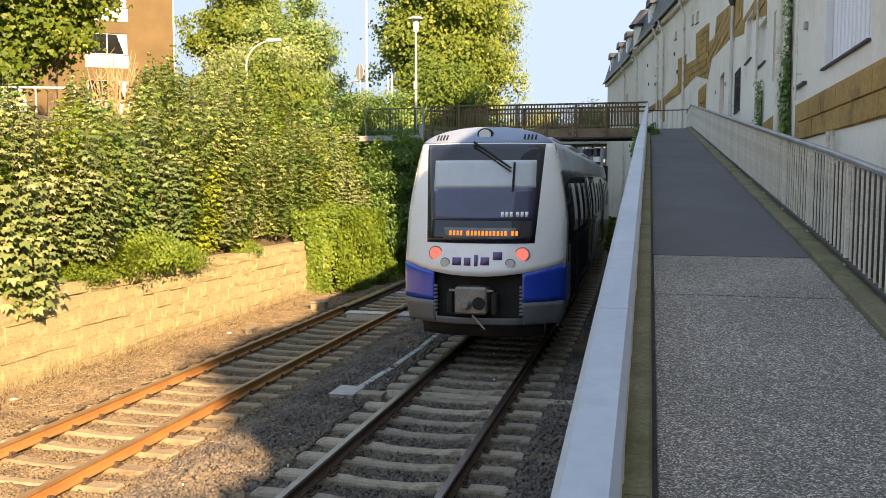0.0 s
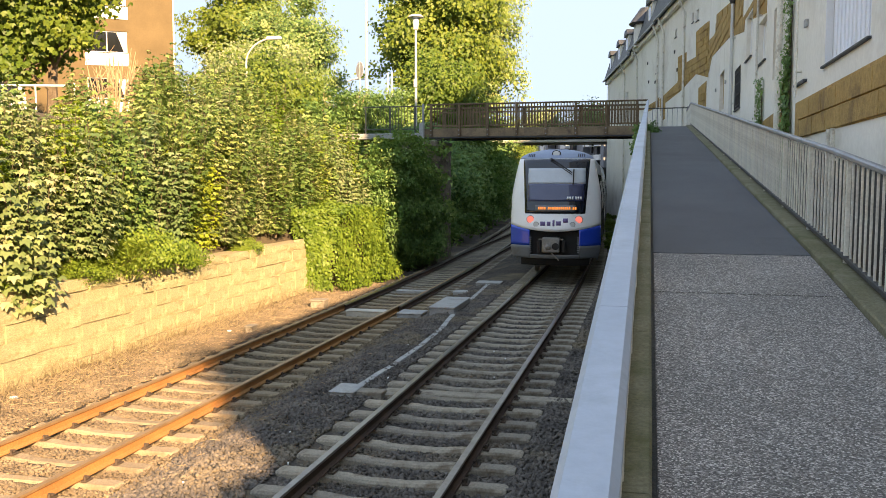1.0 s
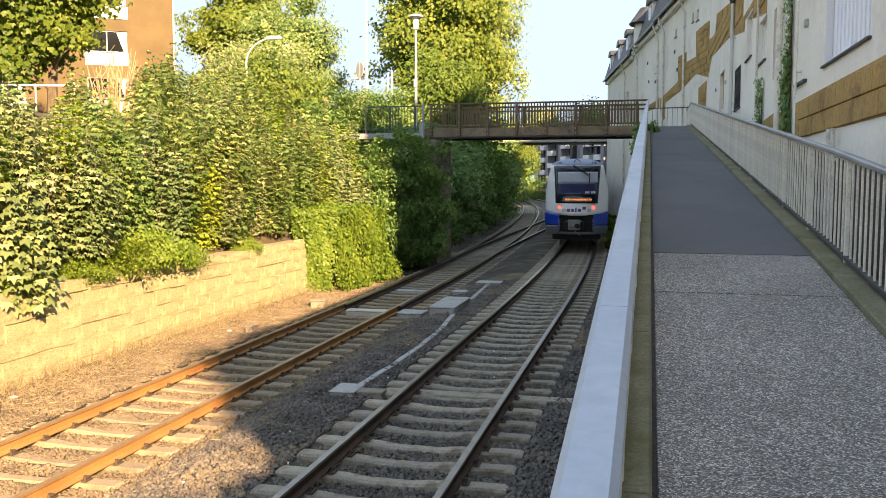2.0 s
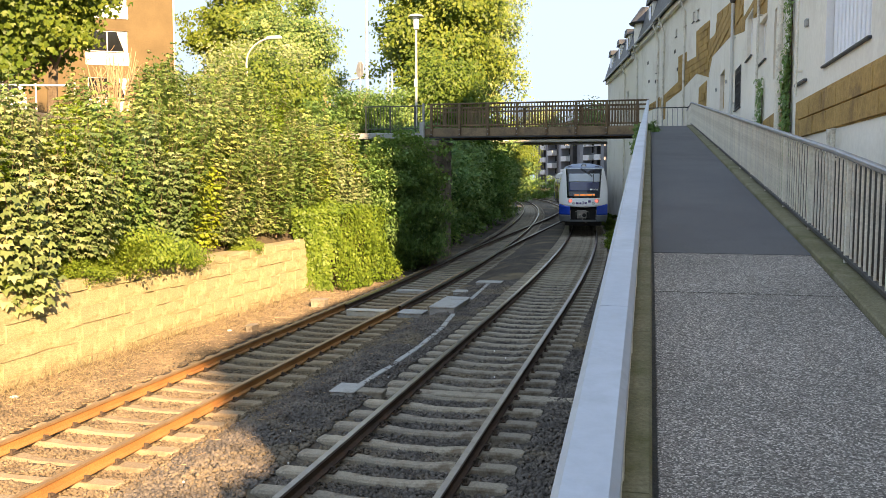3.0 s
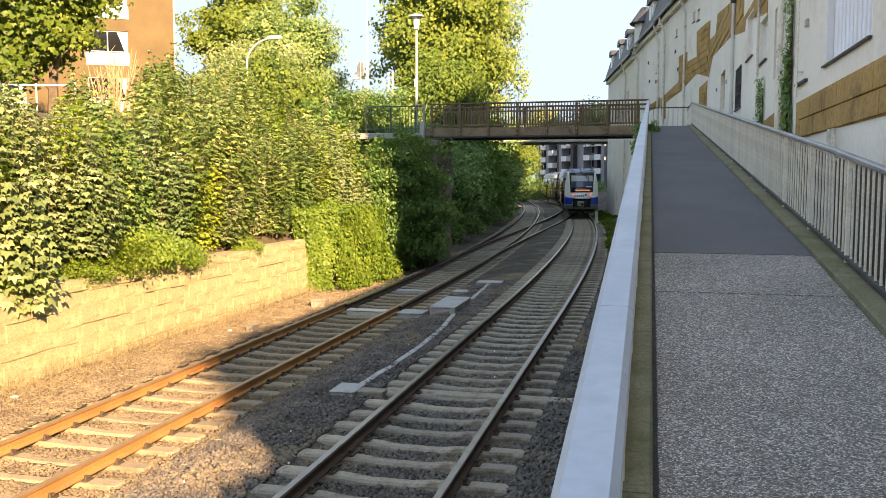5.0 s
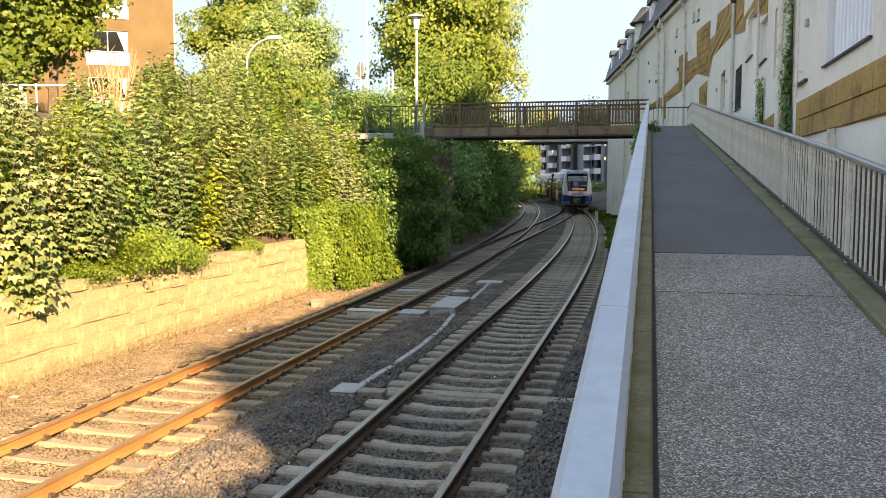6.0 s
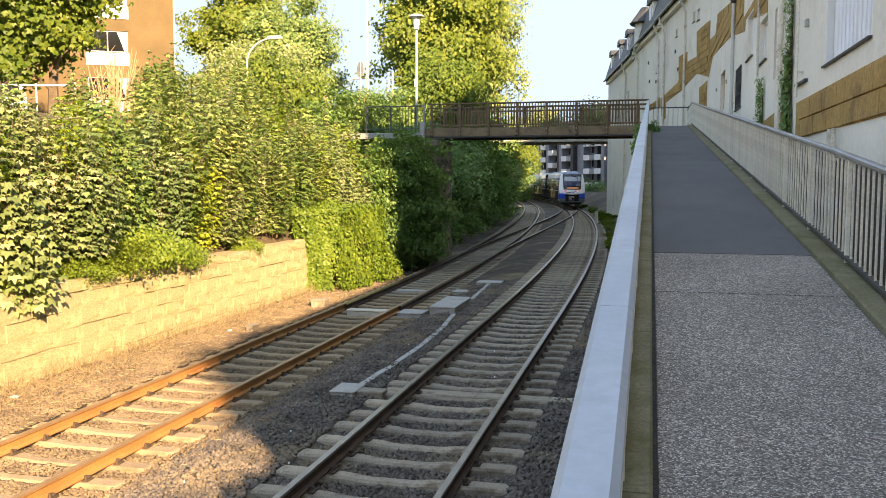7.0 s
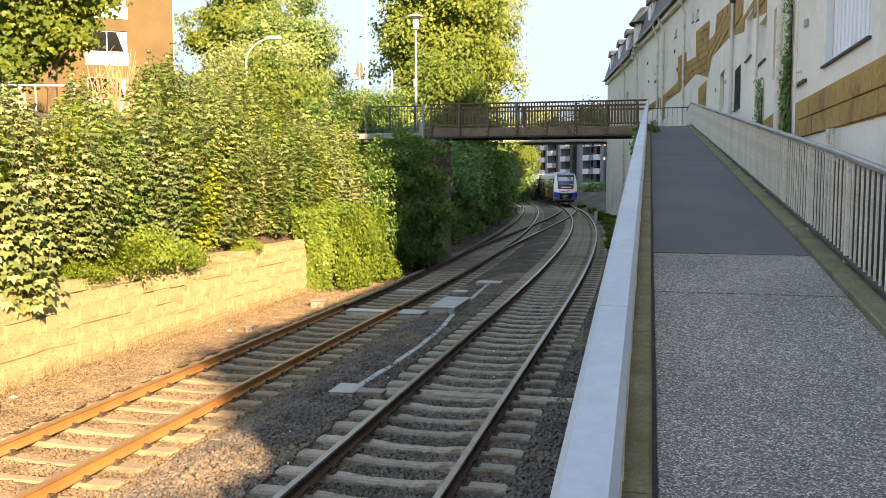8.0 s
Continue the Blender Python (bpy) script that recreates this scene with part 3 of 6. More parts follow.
RY0, RY1 = -9.0, 33.2
def build_ramp():
    r = thing("footpath_ramp", "rising footpath ramp, speckled concrete slabs below dark asphalt", "ramp", kind="structure")
    part("slab", sloped(0.055, 1.336, -2.5, 6.192, -0.28, 0.0, 0.004), M_AGG, r)
    part("slab", sloped(0.055, 1.336, 6.208, 7.596, -0.28, 0.002, 0.004), M_AGG, r)
    part("slab", sloped(0.055, 1.336, RY0, -2.515, -0.28, 0.002, 0.004), M_AGG, r)
    part("asphalt", sloped(0.055, 1.336, 7.6, RY1, -0.28, 0.006), M_ASPHALT, r, "dark smooth asphalt surface")
    part("landing", block(-0.3, 2.2, 33.2, 37.2, 4.75, ramp_z(33.2) + 0.006, 0.0), M_ASPHALT, r, "dark asphalt landing at the ramp's top")
    part("underside", sloped(-0.06, 1.5, RY0, RY1, -0.42, -0.285), M_CONC_G, r)
    for y in (-6, 0, 6, 12, 18, 24, 30):
        part("pier", block(0.2, 1.2, y - 0.2, y + 0.2, -0.6, ramp_z(y) - 0.40, 0.02), M_CONC_G, r)
    part("joint", sloped(0.034, 0.054, RY0, RY1, -0.2, 0.008), M_JOINT, r, "dark tarry joint along the kerb")
    y = -3.0
    while y < RY1 - 0.1:
        e = min(y + 2.0, RY1)
        part("kerb", sloped(-0.125, 0.034, y + 0.004, e - 0.004, -0.28, 0.055, 0.012), M_KERB, r)
        part("kerb", sloped(1.338, 1.60, y + 0.004, e - 0.004, -0.28, 0.05, 0.012), M_KERB, r)
        y = e

build_ramp()

def rounded(w, h, r=0.012):
    return [(-w / 2 + r, 0), (w / 2 - r, 0), (w / 2, r), (w / 2, h - r), (w / 2 - r, h), (-w / 2 + r, h), (-w / 2, h - r), (-w / 2, r)]

def ramp_railing(name, label, x, up, cap_w, cap_h, cap_mat, bar_mat, joints, cap_x, first, pitch):
    r = thing(name, label, "railing", group="ramp railings")
    for y0, y1 in zip(joints, joints[1:]):
        path = [(cap_x, y, ramp_z(y) + up - cap_h) for y in (y0 + 0.0015, *[c for c in (7.6, 33.2) if y0 < c < y1], y1 - 0.0015)]
        part("handrail", sweep(rounded(cap_w, cap_h), path), cap_mat, r)
        part("bottom_rail", sloped(x - 0.018, x + 0.018, y0, y1, 0.075, 0.11, 0.004), M_DARK if x > 0 else bar_mat, r, "dark lower rail" if x > 0 else "")
    y = first
    r0 = 0.017 if x > 0 else 0.022
    post = as_mesh("post", block(-r0, r0, -r0, r0, -0.1, up - cap_h, 0.004), bar_mat)
    bar = as_mesh("baluster", block(-0.0088, 0.0088, -0.007, 0.007, 0.10, up - cap_h + 0.002, 0.003), bar_mat)
    while y < joints[-1]:
        part("post", post, bar_mat, r, m=pose(x, y, ramp_z(y)))
        for k in range(1, 11):
            yy = y + k * pitch / 11
            if yy < joints[-1]:
                part("baluster", bar, bar_mat, r, m=pose(x, yy, ramp_z(yy), 0, 0, rng.uniform(-3, 3)))
        y += pitch

ramp_railing("ramp_railing", "galvanised railing with a broad flat handrail along the ramp", -0.088, 1.0, 0.084, 0.05, M_STEEL, M_CREAM, [-3.2, 1.92, 7.6, 13.5, 19.5, 25.5, 33.2], -0.070, -2.9, 1.5)
ramp_railing("ramp_railing", "cream railing with close flat bars and a grey handrail", 1.5, 0.89, 0.06, 0.045, M_STEEL_DK, M_CREAM, [-3.2, 6.0, 12.0, 18.0, 24.0, 33.2], 1.5, -2.5, 1.6)

def end_railing():
    z = ramp_z(33.2)
    r = thing("landing_railing", "dark thin steel railing across the ramp's landing", "railing")
    part("handrail", block(-0.1, 1.6, 37.0, 37.05, z + 0.98, z + 1.02, 0.006), M_DARK, r)
    bar = as_mesh("baluster", block(-0.01, 0.01, 37.015, 37.035, 0, z + 1.0 - z, 0.002), M_STEEL_DK)
    for i in range(9):
        part("baluster", bar, M_STEEL_DK, r, m=pose(-0.08 + i * 0.2, 0, z))
    part("post", block(1.52, 1.57, 37.0, 37.05, z, z + 1.05, 0.006), M_DARK, r)
    side = thing("landing_railing", "cream barred railing closing the ramp's landing", "railing")
    part("handrail", block(1.47, 1.53, 33.2, 37.0, z + 0.845, z + 0.89, 0.008), M_STEEL_DK, side)
    bar = as_mesh("baluster", block(-0.009, 0.009, -0.018, 0.018, 0, 0.85, 0.003), M_CREAM)
    for i in range(30):
        part("baluster", bar, M_CREAM, side, m=pose(1.5, 33.3 + i * 0.125, z))

end_railing()

# ---- the timber footbridge over the tracks ----
BR_Y, BR_X0, BR_X1, BR_Z = 33.4, -8.68, -0.16, 5.02
def footbridge():
    b = thing("footbridge", "brown timber footbridge with barred railings over the tracks", "footbridge", kind="structure")
    n, step, first = 7, 1.152, -8.53
    for y, face in ((BR_Y, -1), (BR_Y + 2.0, 1)):
        part("edge_beam", block(BR_X0 - 0.2, BR_X1 + 0.1, y - 0.05, y + 0.09, BR_Z - 0.23, BR_Z + 0.10, 0.012), M_WOOD_DK, b)
        part("flange", block(BR_X0 - 0.2, BR_X1 + 0.1, y - 0.1, y + 0.14, BR_Z - 0.29, BR_Z - 0.232, 0.01), M_DARK, b, "dark steel flange under the beam")
        part("handrail", block(BR_X0 - 0.05, BR_X1 + 0.1, y - 0.06, y + 0.06, BR_Z + 1.03, BR_Z + 1.09, 0.012), M_WOOD, b)
        part("upper_rail", block(BR_X0 - 0.05, BR_X1 + 0.05, y - 0.025, y + 0.025, BR_Z + 0.86, BR_Z + 0.93, 0.008), M_WOOD, b)
        part("lower_rail", block(BR_X0 - 0.05, BR_X1 + 0.05, y - 0.025, y + 0.025, BR_Z + 0.17, BR_Z + 0.235, 0.008), M_WOOD, b)
        post = as_mesh("post", block(-0.05, 0.05, -0.04, 0.04, -0.22, 1.03, 0.008), M_WOOD)
        bar = as_mesh("baluster", block(-0.02, 0.02, -0.015, 0.015, 0.2, 1.03, 0.004), M_WOOD)
        bolt = as_mesh("bolt", tube((0, -0.05, 0), (0, -0.075, 0), 0.025, 0.02, 8), M_STEEL_DK)
        for i in range(n + 1):
            x = first + i * step
            p = part("post", post, M_WOOD, b, m=pose(x, y + face * 0.09, BR_Z))
            for z in (-0.15, 0.03):
                part("bolt", bolt, M_STEEL_DK, p, m=pose(0, 0, z))
            if i < n:
                for k in range(1, 10):
                    part("baluster", bar, M_WOOD, b, m=pose(x + k * step / 10, y, BR_Z))
    plank = as_mesh("plank", block(0, 0.14, BR_Y + 0.1, BR_Y + 1.94, -0.06, 0, 0.006), M_WOOD)
    for i in range(int((BR_X1 - BR_X0 + 0.1) / 0.15)):
        part("plank", plank, M_WOOD, b, m=pose(BR_X0 + i * 0.15, 0, BR_Z + 0.04))

footbridge()

def stone_pile(w, x0, x1, y0, y1, z0, z1, mat, courses, ln, depth=0.3):
    """Squared stones in courses on the four sides of a pier."""
    mesh = []
    for i in range(4):
        bm = block(0, 1, 0, 1, 0, 1, 0)
        bmesh.ops.subdivide_edges(bm, edges=bm.edges[:], cuts=1, use_grid_fill=True)
        for v in bm.verts:
            v.co += Vector((0.015 * rng.normal(), 0.015 * rng.normal(), 0.02 * rng.normal()))
        mesh.append(as_mesh("stone", bm, mat))
    h = (z1 - z0) / courses
    for c in range(courses):
        x = x0
        while x < x1 - 0.02:
            e = min(x1, x + ln * float(rng.uniform(0.7, 1.2)))
            y = y0
            while y < y1 - 0.02:
                f = min(y1, y + ln * float(rng.uniform(0.8, 1.3)))
                part("stone", mesh[int(rng.integers(4))], mat, w, m=Matrix.Translation((x + 0.008, y + 0.008, z0 + c * h + 0.008)) @ Matrix.Diagonal((e - x - 0.016, f - y - 0.016, h - 0.016, 1)))
                y = f
            x = e

def abutment():
    w = thing("abutment", "weathered dark stone abutment carrying the footbridge", "abutment", kind="structure")
    part("core", block(-9.9, -8.35, 33.25, 35.4, -0.5, 4.6, 0.02), M_DARKSTONE, w)
    stone_pile(w, -8.95, -8.22, 33.05, 35.6, -0.4, 4.3, M_DARKSTONE, 10, 0.75)
    part("bearing", block(-9.0, -8.2, 33.0, 35.7, 4.32, 4.64, 0.03), M_DARKSTONE, w, "worn stone bearing block")
    part("end_post", block(-8.98, -8.80, 33.1, 33.3, 4.64, 5.35, 0.015), M_CONC_G, w)
    w2 = thing("street_kerb", "pale concrete kerb beam under the bank railing", "kerb", kind="structure")
    part("beam", block(-12.4, -9.0, 33.2, 33.5, 4.72, 4.95, 0.02), M_CONC_G, w2)

abutment()

def bank_railing():
    r = thing("bank_railing", "dark green-grey steel railing along the street above the bank", "railing")
    part("handrail", block(-11.4, -8.85, 33.3, 33.35, 6.0, 6.05, 0.008), M_RAILGREEN, r)
    part("lower_rail", block(-11.4, -8.85, 33.31, 33.34, 5.1, 5.14, 0.004), M_RAILGREEN, r)
    post = as_mesh("post", block(-0.03, 0.03, -0.03, 0.03, 0, 1.1, 0.005), M_RAILGREEN)
    bar = as_mesh("baluster", block(-0.009, 0.009, -0.009, 0.009, 0.15, 1.1, 0.002), M_RAILGREEN)
    for i in range(3):
        part("post", post, M_RAILGREEN, r, m=pose(-11.3 + i * 1.05, 33.32, 4.93))
    for i in range(18):
        part("baluster", bar, M_RAILGREEN, r, m=pose(-11.2 + i * 0.13, 33.325, 4.93))
    part("post", block(-8.9, -8.82, 33.28, 33.36, 4.9, 6.12, 0.006), M_STEEL_DK, r, "pale end post")

bank_railing()

# ---- the row of houses behind the ramp ----
FAC2 = pose(2.4, 38.0, 0, 0, 0, 8.973)

def holed_wall(u0, u1, z0, z1, holes, depth):
    """A wall in its own plane (u along, z up, depth behind), with openings through it."""
    us = sorted({u0, u1, *[h[0] for h in holes], *[h[1] for h in holes]})
    zs = sorted({z0, z1, *[h[2] for h in holes], *[h[3] for h in holes]})
    solid = {}
    for i in range(len(us) - 1):
        for j in range(len(zs) - 1):
            cu, cz = (us[i] + us[i + 1]) / 2, (zs[j] + zs[j + 1]) / 2
            solid[i, j] = not any(h[0] < cu < h[1] and h[2] < cz < h[3] for h in holes)
    bm = bmesh.new()
    vs = {}
    def v(d, u, z):
        if (d, u, z) not in vs:
            vs[d, u, z] = bm.verts.new((d, u, z))
        return vs[d, u, z]
    for (i, j), s in solid.items():
        if not s:
            continue
        a, b, c, d = us[i], us[i + 1], zs[j], zs[j + 1]
        bm.faces.new((v(0, a, c), v(0, a, d), v(0, b, d), v(0, b, c)))
        bm.faces.new((v(depth, a, c), v(depth, b, c), v(depth, b, d), v(depth, a, d)))
        for ni, nj, p, q in ((i - 1, j, (a, c), (a, d)), (i + 1, j, (b, d), (b, c)), (i, j - 1, (b, c), (a, c)), (i, j + 1, (a, d), (b, d))):
            if not solid.get((ni, nj), False):
                bm.faces.new((v(0, *p), v(depth, *p), v(depth, *q), v(0, *q)))
    bmesh.ops.recalc_face_normals(bm, faces=bm.faces[:])
    return bm

def bare_patch(parent, poly, m, course=0.29):
    """Bare masonry where the plaster has come off: courses of long blocks, a little proud of each other."""
    us = [p[0] for p in poly]
    zs = [p[1] for p in poly]
    base = prism(poly, m @ Matrix(((0, 0, -1, 0), (1, 0, 0, 0), (0, 1, 0, 0), (0, 0, 0, 1))), 0.012)
    p = part("bare_masonry", base, M_OCHRE, parent, "bare ochre masonry where the plaster is gone")
    def inside(u, z):
        c = False
        for (x0, y0), (x1, y1) in zip(poly, poly[1:] + poly[:1]):
            if (y0 > z) != (y1 > z) and u < (x1 - x0) * (z - y0) / (y1 - y0) + x0:
                c = not c
        return c
    z, k = min(zs) + 0.01, 0
    while z + course < max(zs) + 0.02:
        u = min(us) + (0.3 if k % 2 else 0)
        while u < max(us):
            ln = 0.95
            if all(inside(uu, zz) for uu in (u + 0.02, u + ln - 0.02) for zz in (z + 0.02, z + course - 0.03)):
                t = 0.02 + 0.012 * rng.uniform()
                bm = block(-0.012 - t, -0.008, u + 0.006, u + ln - 0.006, z + 0.012, z + course - 0.006, 0.008)
                bmesh.ops.transform(bm, matrix=m, verts=bm.verts[:])
                part("brick", bm, M_OCHRE, p)
            u += ln
        z += course
        k += 1

def window(parent, m, u0, u1, z0, z1, mullions, frame_mat, inner, label=""):
    """A frame with its panes and sill, set back in an opening; u along the wall."""
    w = part("window", block(0.10, 0.16, u0, u1, z1 - 0.07, z1, 0.006), frame_mat, parent, label, m=m)
    part("frame", block(0.10, 0.16, u0, u1, z0, z0 + 0.07, 0.006), frame_mat, w)
    for u in (u0, u1 - 0.07, *[u0 + (u1 - u0) * k - 0.035 for k in mullions]):
        part("frame", block(0.10, 0.16, u, u + 0.07, z0 + 0.072, z1 - 0.072, 0.006), frame_mat, w)
    part("pane", block(0.125, 0.14, u0 + 0.05, u1 - 0.05, z0 + 0.05, z1 - 0.05, 0), inner, w)
    part("sill", block(-0.05, 0.10, u0 - 0.04, u1 + 0.04, z0 - 0.028, z0 + 0.004, 0.006), M_SLATE, w, "dark projecting sill")
    return w

def downpipe(parent, m, u, z0, z1, mat, r=0.05):
    bm = tube((-0.09, u, z0), (-0.09, u, z1), r, seg=10)
    z = z0 + 0.4
    while z < z1:
        block(-0.10, 0.002, u - r - 0.012, u + r + 0.012, z, z + 0.03, 0.004, bm)
        z += 1.9
    return part("downpipe", bm, mat, parent, m=m)

def house_row():
    # the house nearest the camera: a long wall that runs along the ramp
    h = thing("house", "cream plastered house wall with bare ochre patches and barred window", "house", group="row of houses")
    m = pose(2.4, 0, 0)
    holes = [(10.55, 13.15, 4.66, 6.75), (24.65, 26.15, 5.05, 6.2), (17.75, 18.45, 5.06, 6.45), (22.2, 23.5, 6.1, 7.2), (19.55, 20.9, 5.65, 6.6), (30.1, 31.9, 5.45, 6.75), (26.6, 27.9, 8.9, 10.2), (20.5, 21.8, 8.9, 10.2)]
    # one long front, stepped in height; unseen tops and rear block shape the shadow
    for k, (y0, y1, top) in enumerate(((-27.0, -5.5, 5.0), (0.6, 13.6, 7.9), (13.6, 38.0, 16.2))):
        part("wall", holed_wall(y0, y1, -0.4, top, [q for q in holes if y0 < q[0] < y1 and q[3] < top], 0.4), M_PLASTER, h, m=m)
        part("rear_wall", block(11.6, 12, y0, y1, -0.4, top, 0), M_PLASTER, h)
        part("gable", block(2.805, 11.595, y0, y0 + 0.3, -0.4, top, 0), M_PLASTER, h)
        part("gable", block(2.805, 11.595, y1 - 0.3, y1 - 0.002, -0.4, top, 0), M_PLASTER, h)
        if k < 2:
            part("roof", block(2.36, 12.05, y0 + 0.01, y1 - 0.01, top + 0.002, top + 0.15, 0.01), M_SLATE, h)
        else:
            part("roof", prism([(2.2, top), (12.3, top), (11.0, top + 2.4), (3.2, top + 2.4)], Matrix(((1, 0, 0, 0), (0, 0, -1, y1 + 0.1), (0, 1, 0, 0), (0, 0, 0, 1))), y1 - y0), M_SLATE, h)
    # unseen walls added to block the sun in the gap between the blocks
    part("yard_wall", block(2.4, 2.7, -5.495, -0.6, -0.4, 4.85, 0.02), M_PLASTER, h)
    part("yard_wall", block(2.4, 2.7, -0.598, 0.595, -0.4, 5.7, 0.02), M_PLASTER, h)
    big = window(h, m, 10.55, 13.15, 4.66, 6.75, (0.5,), M_WHITE, M_BLIND, "large white window with pale drawn curtain")
    for i in range(11):
        part("curtain_fold", tube((0.112, 10.72 + i * 0.225, 4.74), (0.112, 10.72 + i * 0.225, 6.66), 0.03, seg=8), M_BLIND, big)
    part("reveal", block(0.0, 0.098, 13.125, 13.15, 4.665, 6.745, 0.003), M_WHITE, big, "white painted window reveal")
    part("reveal", block(0.0, 0.098, 10.55, 10.575, 4.665, 6.745, 0.003), M_WHITE, big)
    for u0, u1, z0, z1 in ((22.2, 23.5, 6.1, 7.2), (19.55, 20.9, 5.65, 6.6), (26.6, 27.9, 8.9, 10.2), (20.5, 21.8, 8.9, 10.2)):
        blocked = 5 < u0 < 25
        w = window(h, m, u0, u1, z0, z1, (0.5,), M_WHITE, M_PLASTER2 if blocked and z0 < 8 else M_GLASS)
    g = window(h, m, 24.65, 26.15, 5.05, 6.2, (0.5,), M_WHITE, M_GLASS, "dark window behind a steel grille")
    for i in range(6):
        part("grille_bar", tube((-0.02, 24.75 + i * 0.26, 5.05), (-0.02, 24.75 + i * 0.26, 6.2), 0.014, seg=6), M_DARK, g)
    for i in range(4):
        part("grille_bar", tube((-0.02, 24.65, 5.15 + i * 0.3), (-0.02, 26.15, 5.15 + i * 0.3), 0.012, seg=6), M_DARK, g)
    # openings closed with bare masonry
    for u0, u1, z0, z1 in ((17.75, 18.45, 5.06, 6.45), (30.1, 31.9, 5.45, 6.75)):
        part("infill", block(0.12, 0.3, u0, u1, z0, z1, 0), M_OCHRE, h, "opening bricked up in ochre masonry", m=m)
    bare_patch(h, [(9.0, 3.72), (15.45, 3.74), (15.45, 4.34), (9.0, 4.36)], m)
    bare_patch(h, [(1.1, 3.72), (8.98, 3.72), (8.98, 4.36), (1.1, 4.36)], m)
    # added dark sheet: paints the gap's shade behind the railing bars
    part("plinth", prism([(1.02, -0.4), (30.0, -0.4), (30.0, 4.0), (16.0, 3.76), (12.8, 3.42), (9.0, 3.03), (1.02, 3.0)], pose(2.4, 0, 0) @ Matrix(((0, 0, -1, 0), (1, 0, 0, 0), (0, 1, 0, 0), (0, 0, 0, 1))), 0.03), M_GAP_SHADE, h, "dark sheet painting the shade of the gap behind the railing")
    bare_patch(h, [(16.85, 3.95), (19.7, 4.05), (19.7, 4.32), (16.85, 4.42)], m)
    bare_patch(h, [(19.6, 6.95), (19.6, 6.62), (22.1, 6.95), (22.15, 7.25), (24.0, 7.25), (24.1, 6.98), (28.7, 7.55), (36.2, 8.0), (37.95, 7.55), (37.95, 8.95), (34.2, 8.6), (34.2, 9.3), (27.1, 8.45), (24.5, 8.1), (24.5, 7.4), (19.6, 7.4)], m)
    for u, z in ((14.6, 5.52), (29.3, 6.24), (15.2, 7.5), (33.5, 6.4)):
        part("wall_vent", block(-0.05, 0.0, u - 0.07, u + 0.07, z - 0.06, z + 0.06, 0.01), M_CONC_G, h, m=m)
    part("wall_lip", block(-0.06, 0.0, 14.5, 15.4, 4.60, 4.645, 0.006), M_SLATE, h, m=m)
    downpipe(h, m, 26.6, 3.0, 8.2, M_POLE, 0.055)
    part("pipe_hopper", tube((-0.1, 26.6, 8.2), (-0.1, 26.6, 8.5), 0.06, 0.16, 10), M_DARK, h, m=m)
    downpipe(h, m, 17.0, 2.0, 16.0, M_CREAM, 0.06)
    downpipe(h, m, 12.2, 1.0, 3.72, M_CREAM, 0.035)
    downpipe(h, m, 11.95, 1.0, 3.72, M_CREAM, 0.03)
    downpipe(h, m, 20.4, 4.4, 16.0, M_CREAM, 0.03)
    downpipe(h, m, 15.0, 4.4, 9.9, M_CREAM, 0.018)
    # three further houses that turn with the line
    spans = ((0.0, 12.0, 11.95, M_PLASTER), (12.0, 22.5, 11.85, M_PLASTER2), (22.5, 38.4, 11.6, M_PLASTER2))
    labels = ("cream house with bare ochre band under a slate mansard roof", "white plastered house with a round turret and slate roof", "white plastered house with dormers in its slate mansard roof")
    for k, ((a, b, e, mat), lab) in enumerate(zip(spans, labels)):
        q = thing("house", lab, "house", FAC2, group="row of houses")
        holes = {0: [(2.2, 2.7, 10.2, 10.7), (3.2, 3.6, 10.3, 10.75), (7.3, 7.7, 10.3, 10.7)], 1: [(12.9, 13.5, 9.2, 9.9)], 2: [(25.0, 26.0, 8.0, 9.4), (31.0, 32.0, 8.0, 9.4)]}[k]
        part("wall", holed_wall(a + 0.01, b - 0.01, -0.4, e, holes, 0.35), mat, q)
        for u0, u1, z0, z1 in holes:
            window(q, None, u0, u1, z0, z1, (), M_WHITE, M_GLASS)
        part("side_wall", block(0.36, 8.2, a + 0.01, a + 0.3, -0.4, e, 0), mat, q)
        part("side_wall", block(0.36, 8.2, b - 0.3, b - 0.01, -0.4, e, 0), mat, q)
        part("rear_wall", block(8.21, 8.5, a + 0.01, b - 0.01, -0.4, e, 0), mat, q)
        roof = prism([(-0.35, e), (8.8, e), (8.4, e + 2.2), (4.5, e + 2.7), (0.25, e + 2.0)], Matrix(((1, 0, 0, 0), (0, 0, -1, b - 0.02), (0, 1, 0, 0), (0, 0, 0, 1))), b - a - 0.04)
        r = part("roof", roof, M_SLATE, q, "dark slate mansard roof")
        part("gutter", sweep([(-0.06, 0.02), (-0.05, -0.05), (0.0, -0.075), (0.05, -0.05), (0.06, 0.02)], [(-0.4, a + 0.02, e), (-0.4, b - 0.02, e)]), M_STEEL_DK, q)
        part("cornice", block(-0.22, -0.004, a + 0.02, b - 0.02, e - 0.3, e - 0.02, 0.02), mat, q)
        for u in ((a + 5.0, a + 10.6) if k == 0 else (a + 0.4, b - 2.1) if k == 1 else (a + 4.0,)):
            downpipe(q, None, u, 0.5, e - 0.9, M_CREAM, 0.055)
            part("pipe_bend", tube((-0.4, u, e - 0.08), (-0.09, u, e - 0.9), 0.055, seg=10), M_CREAM, q)
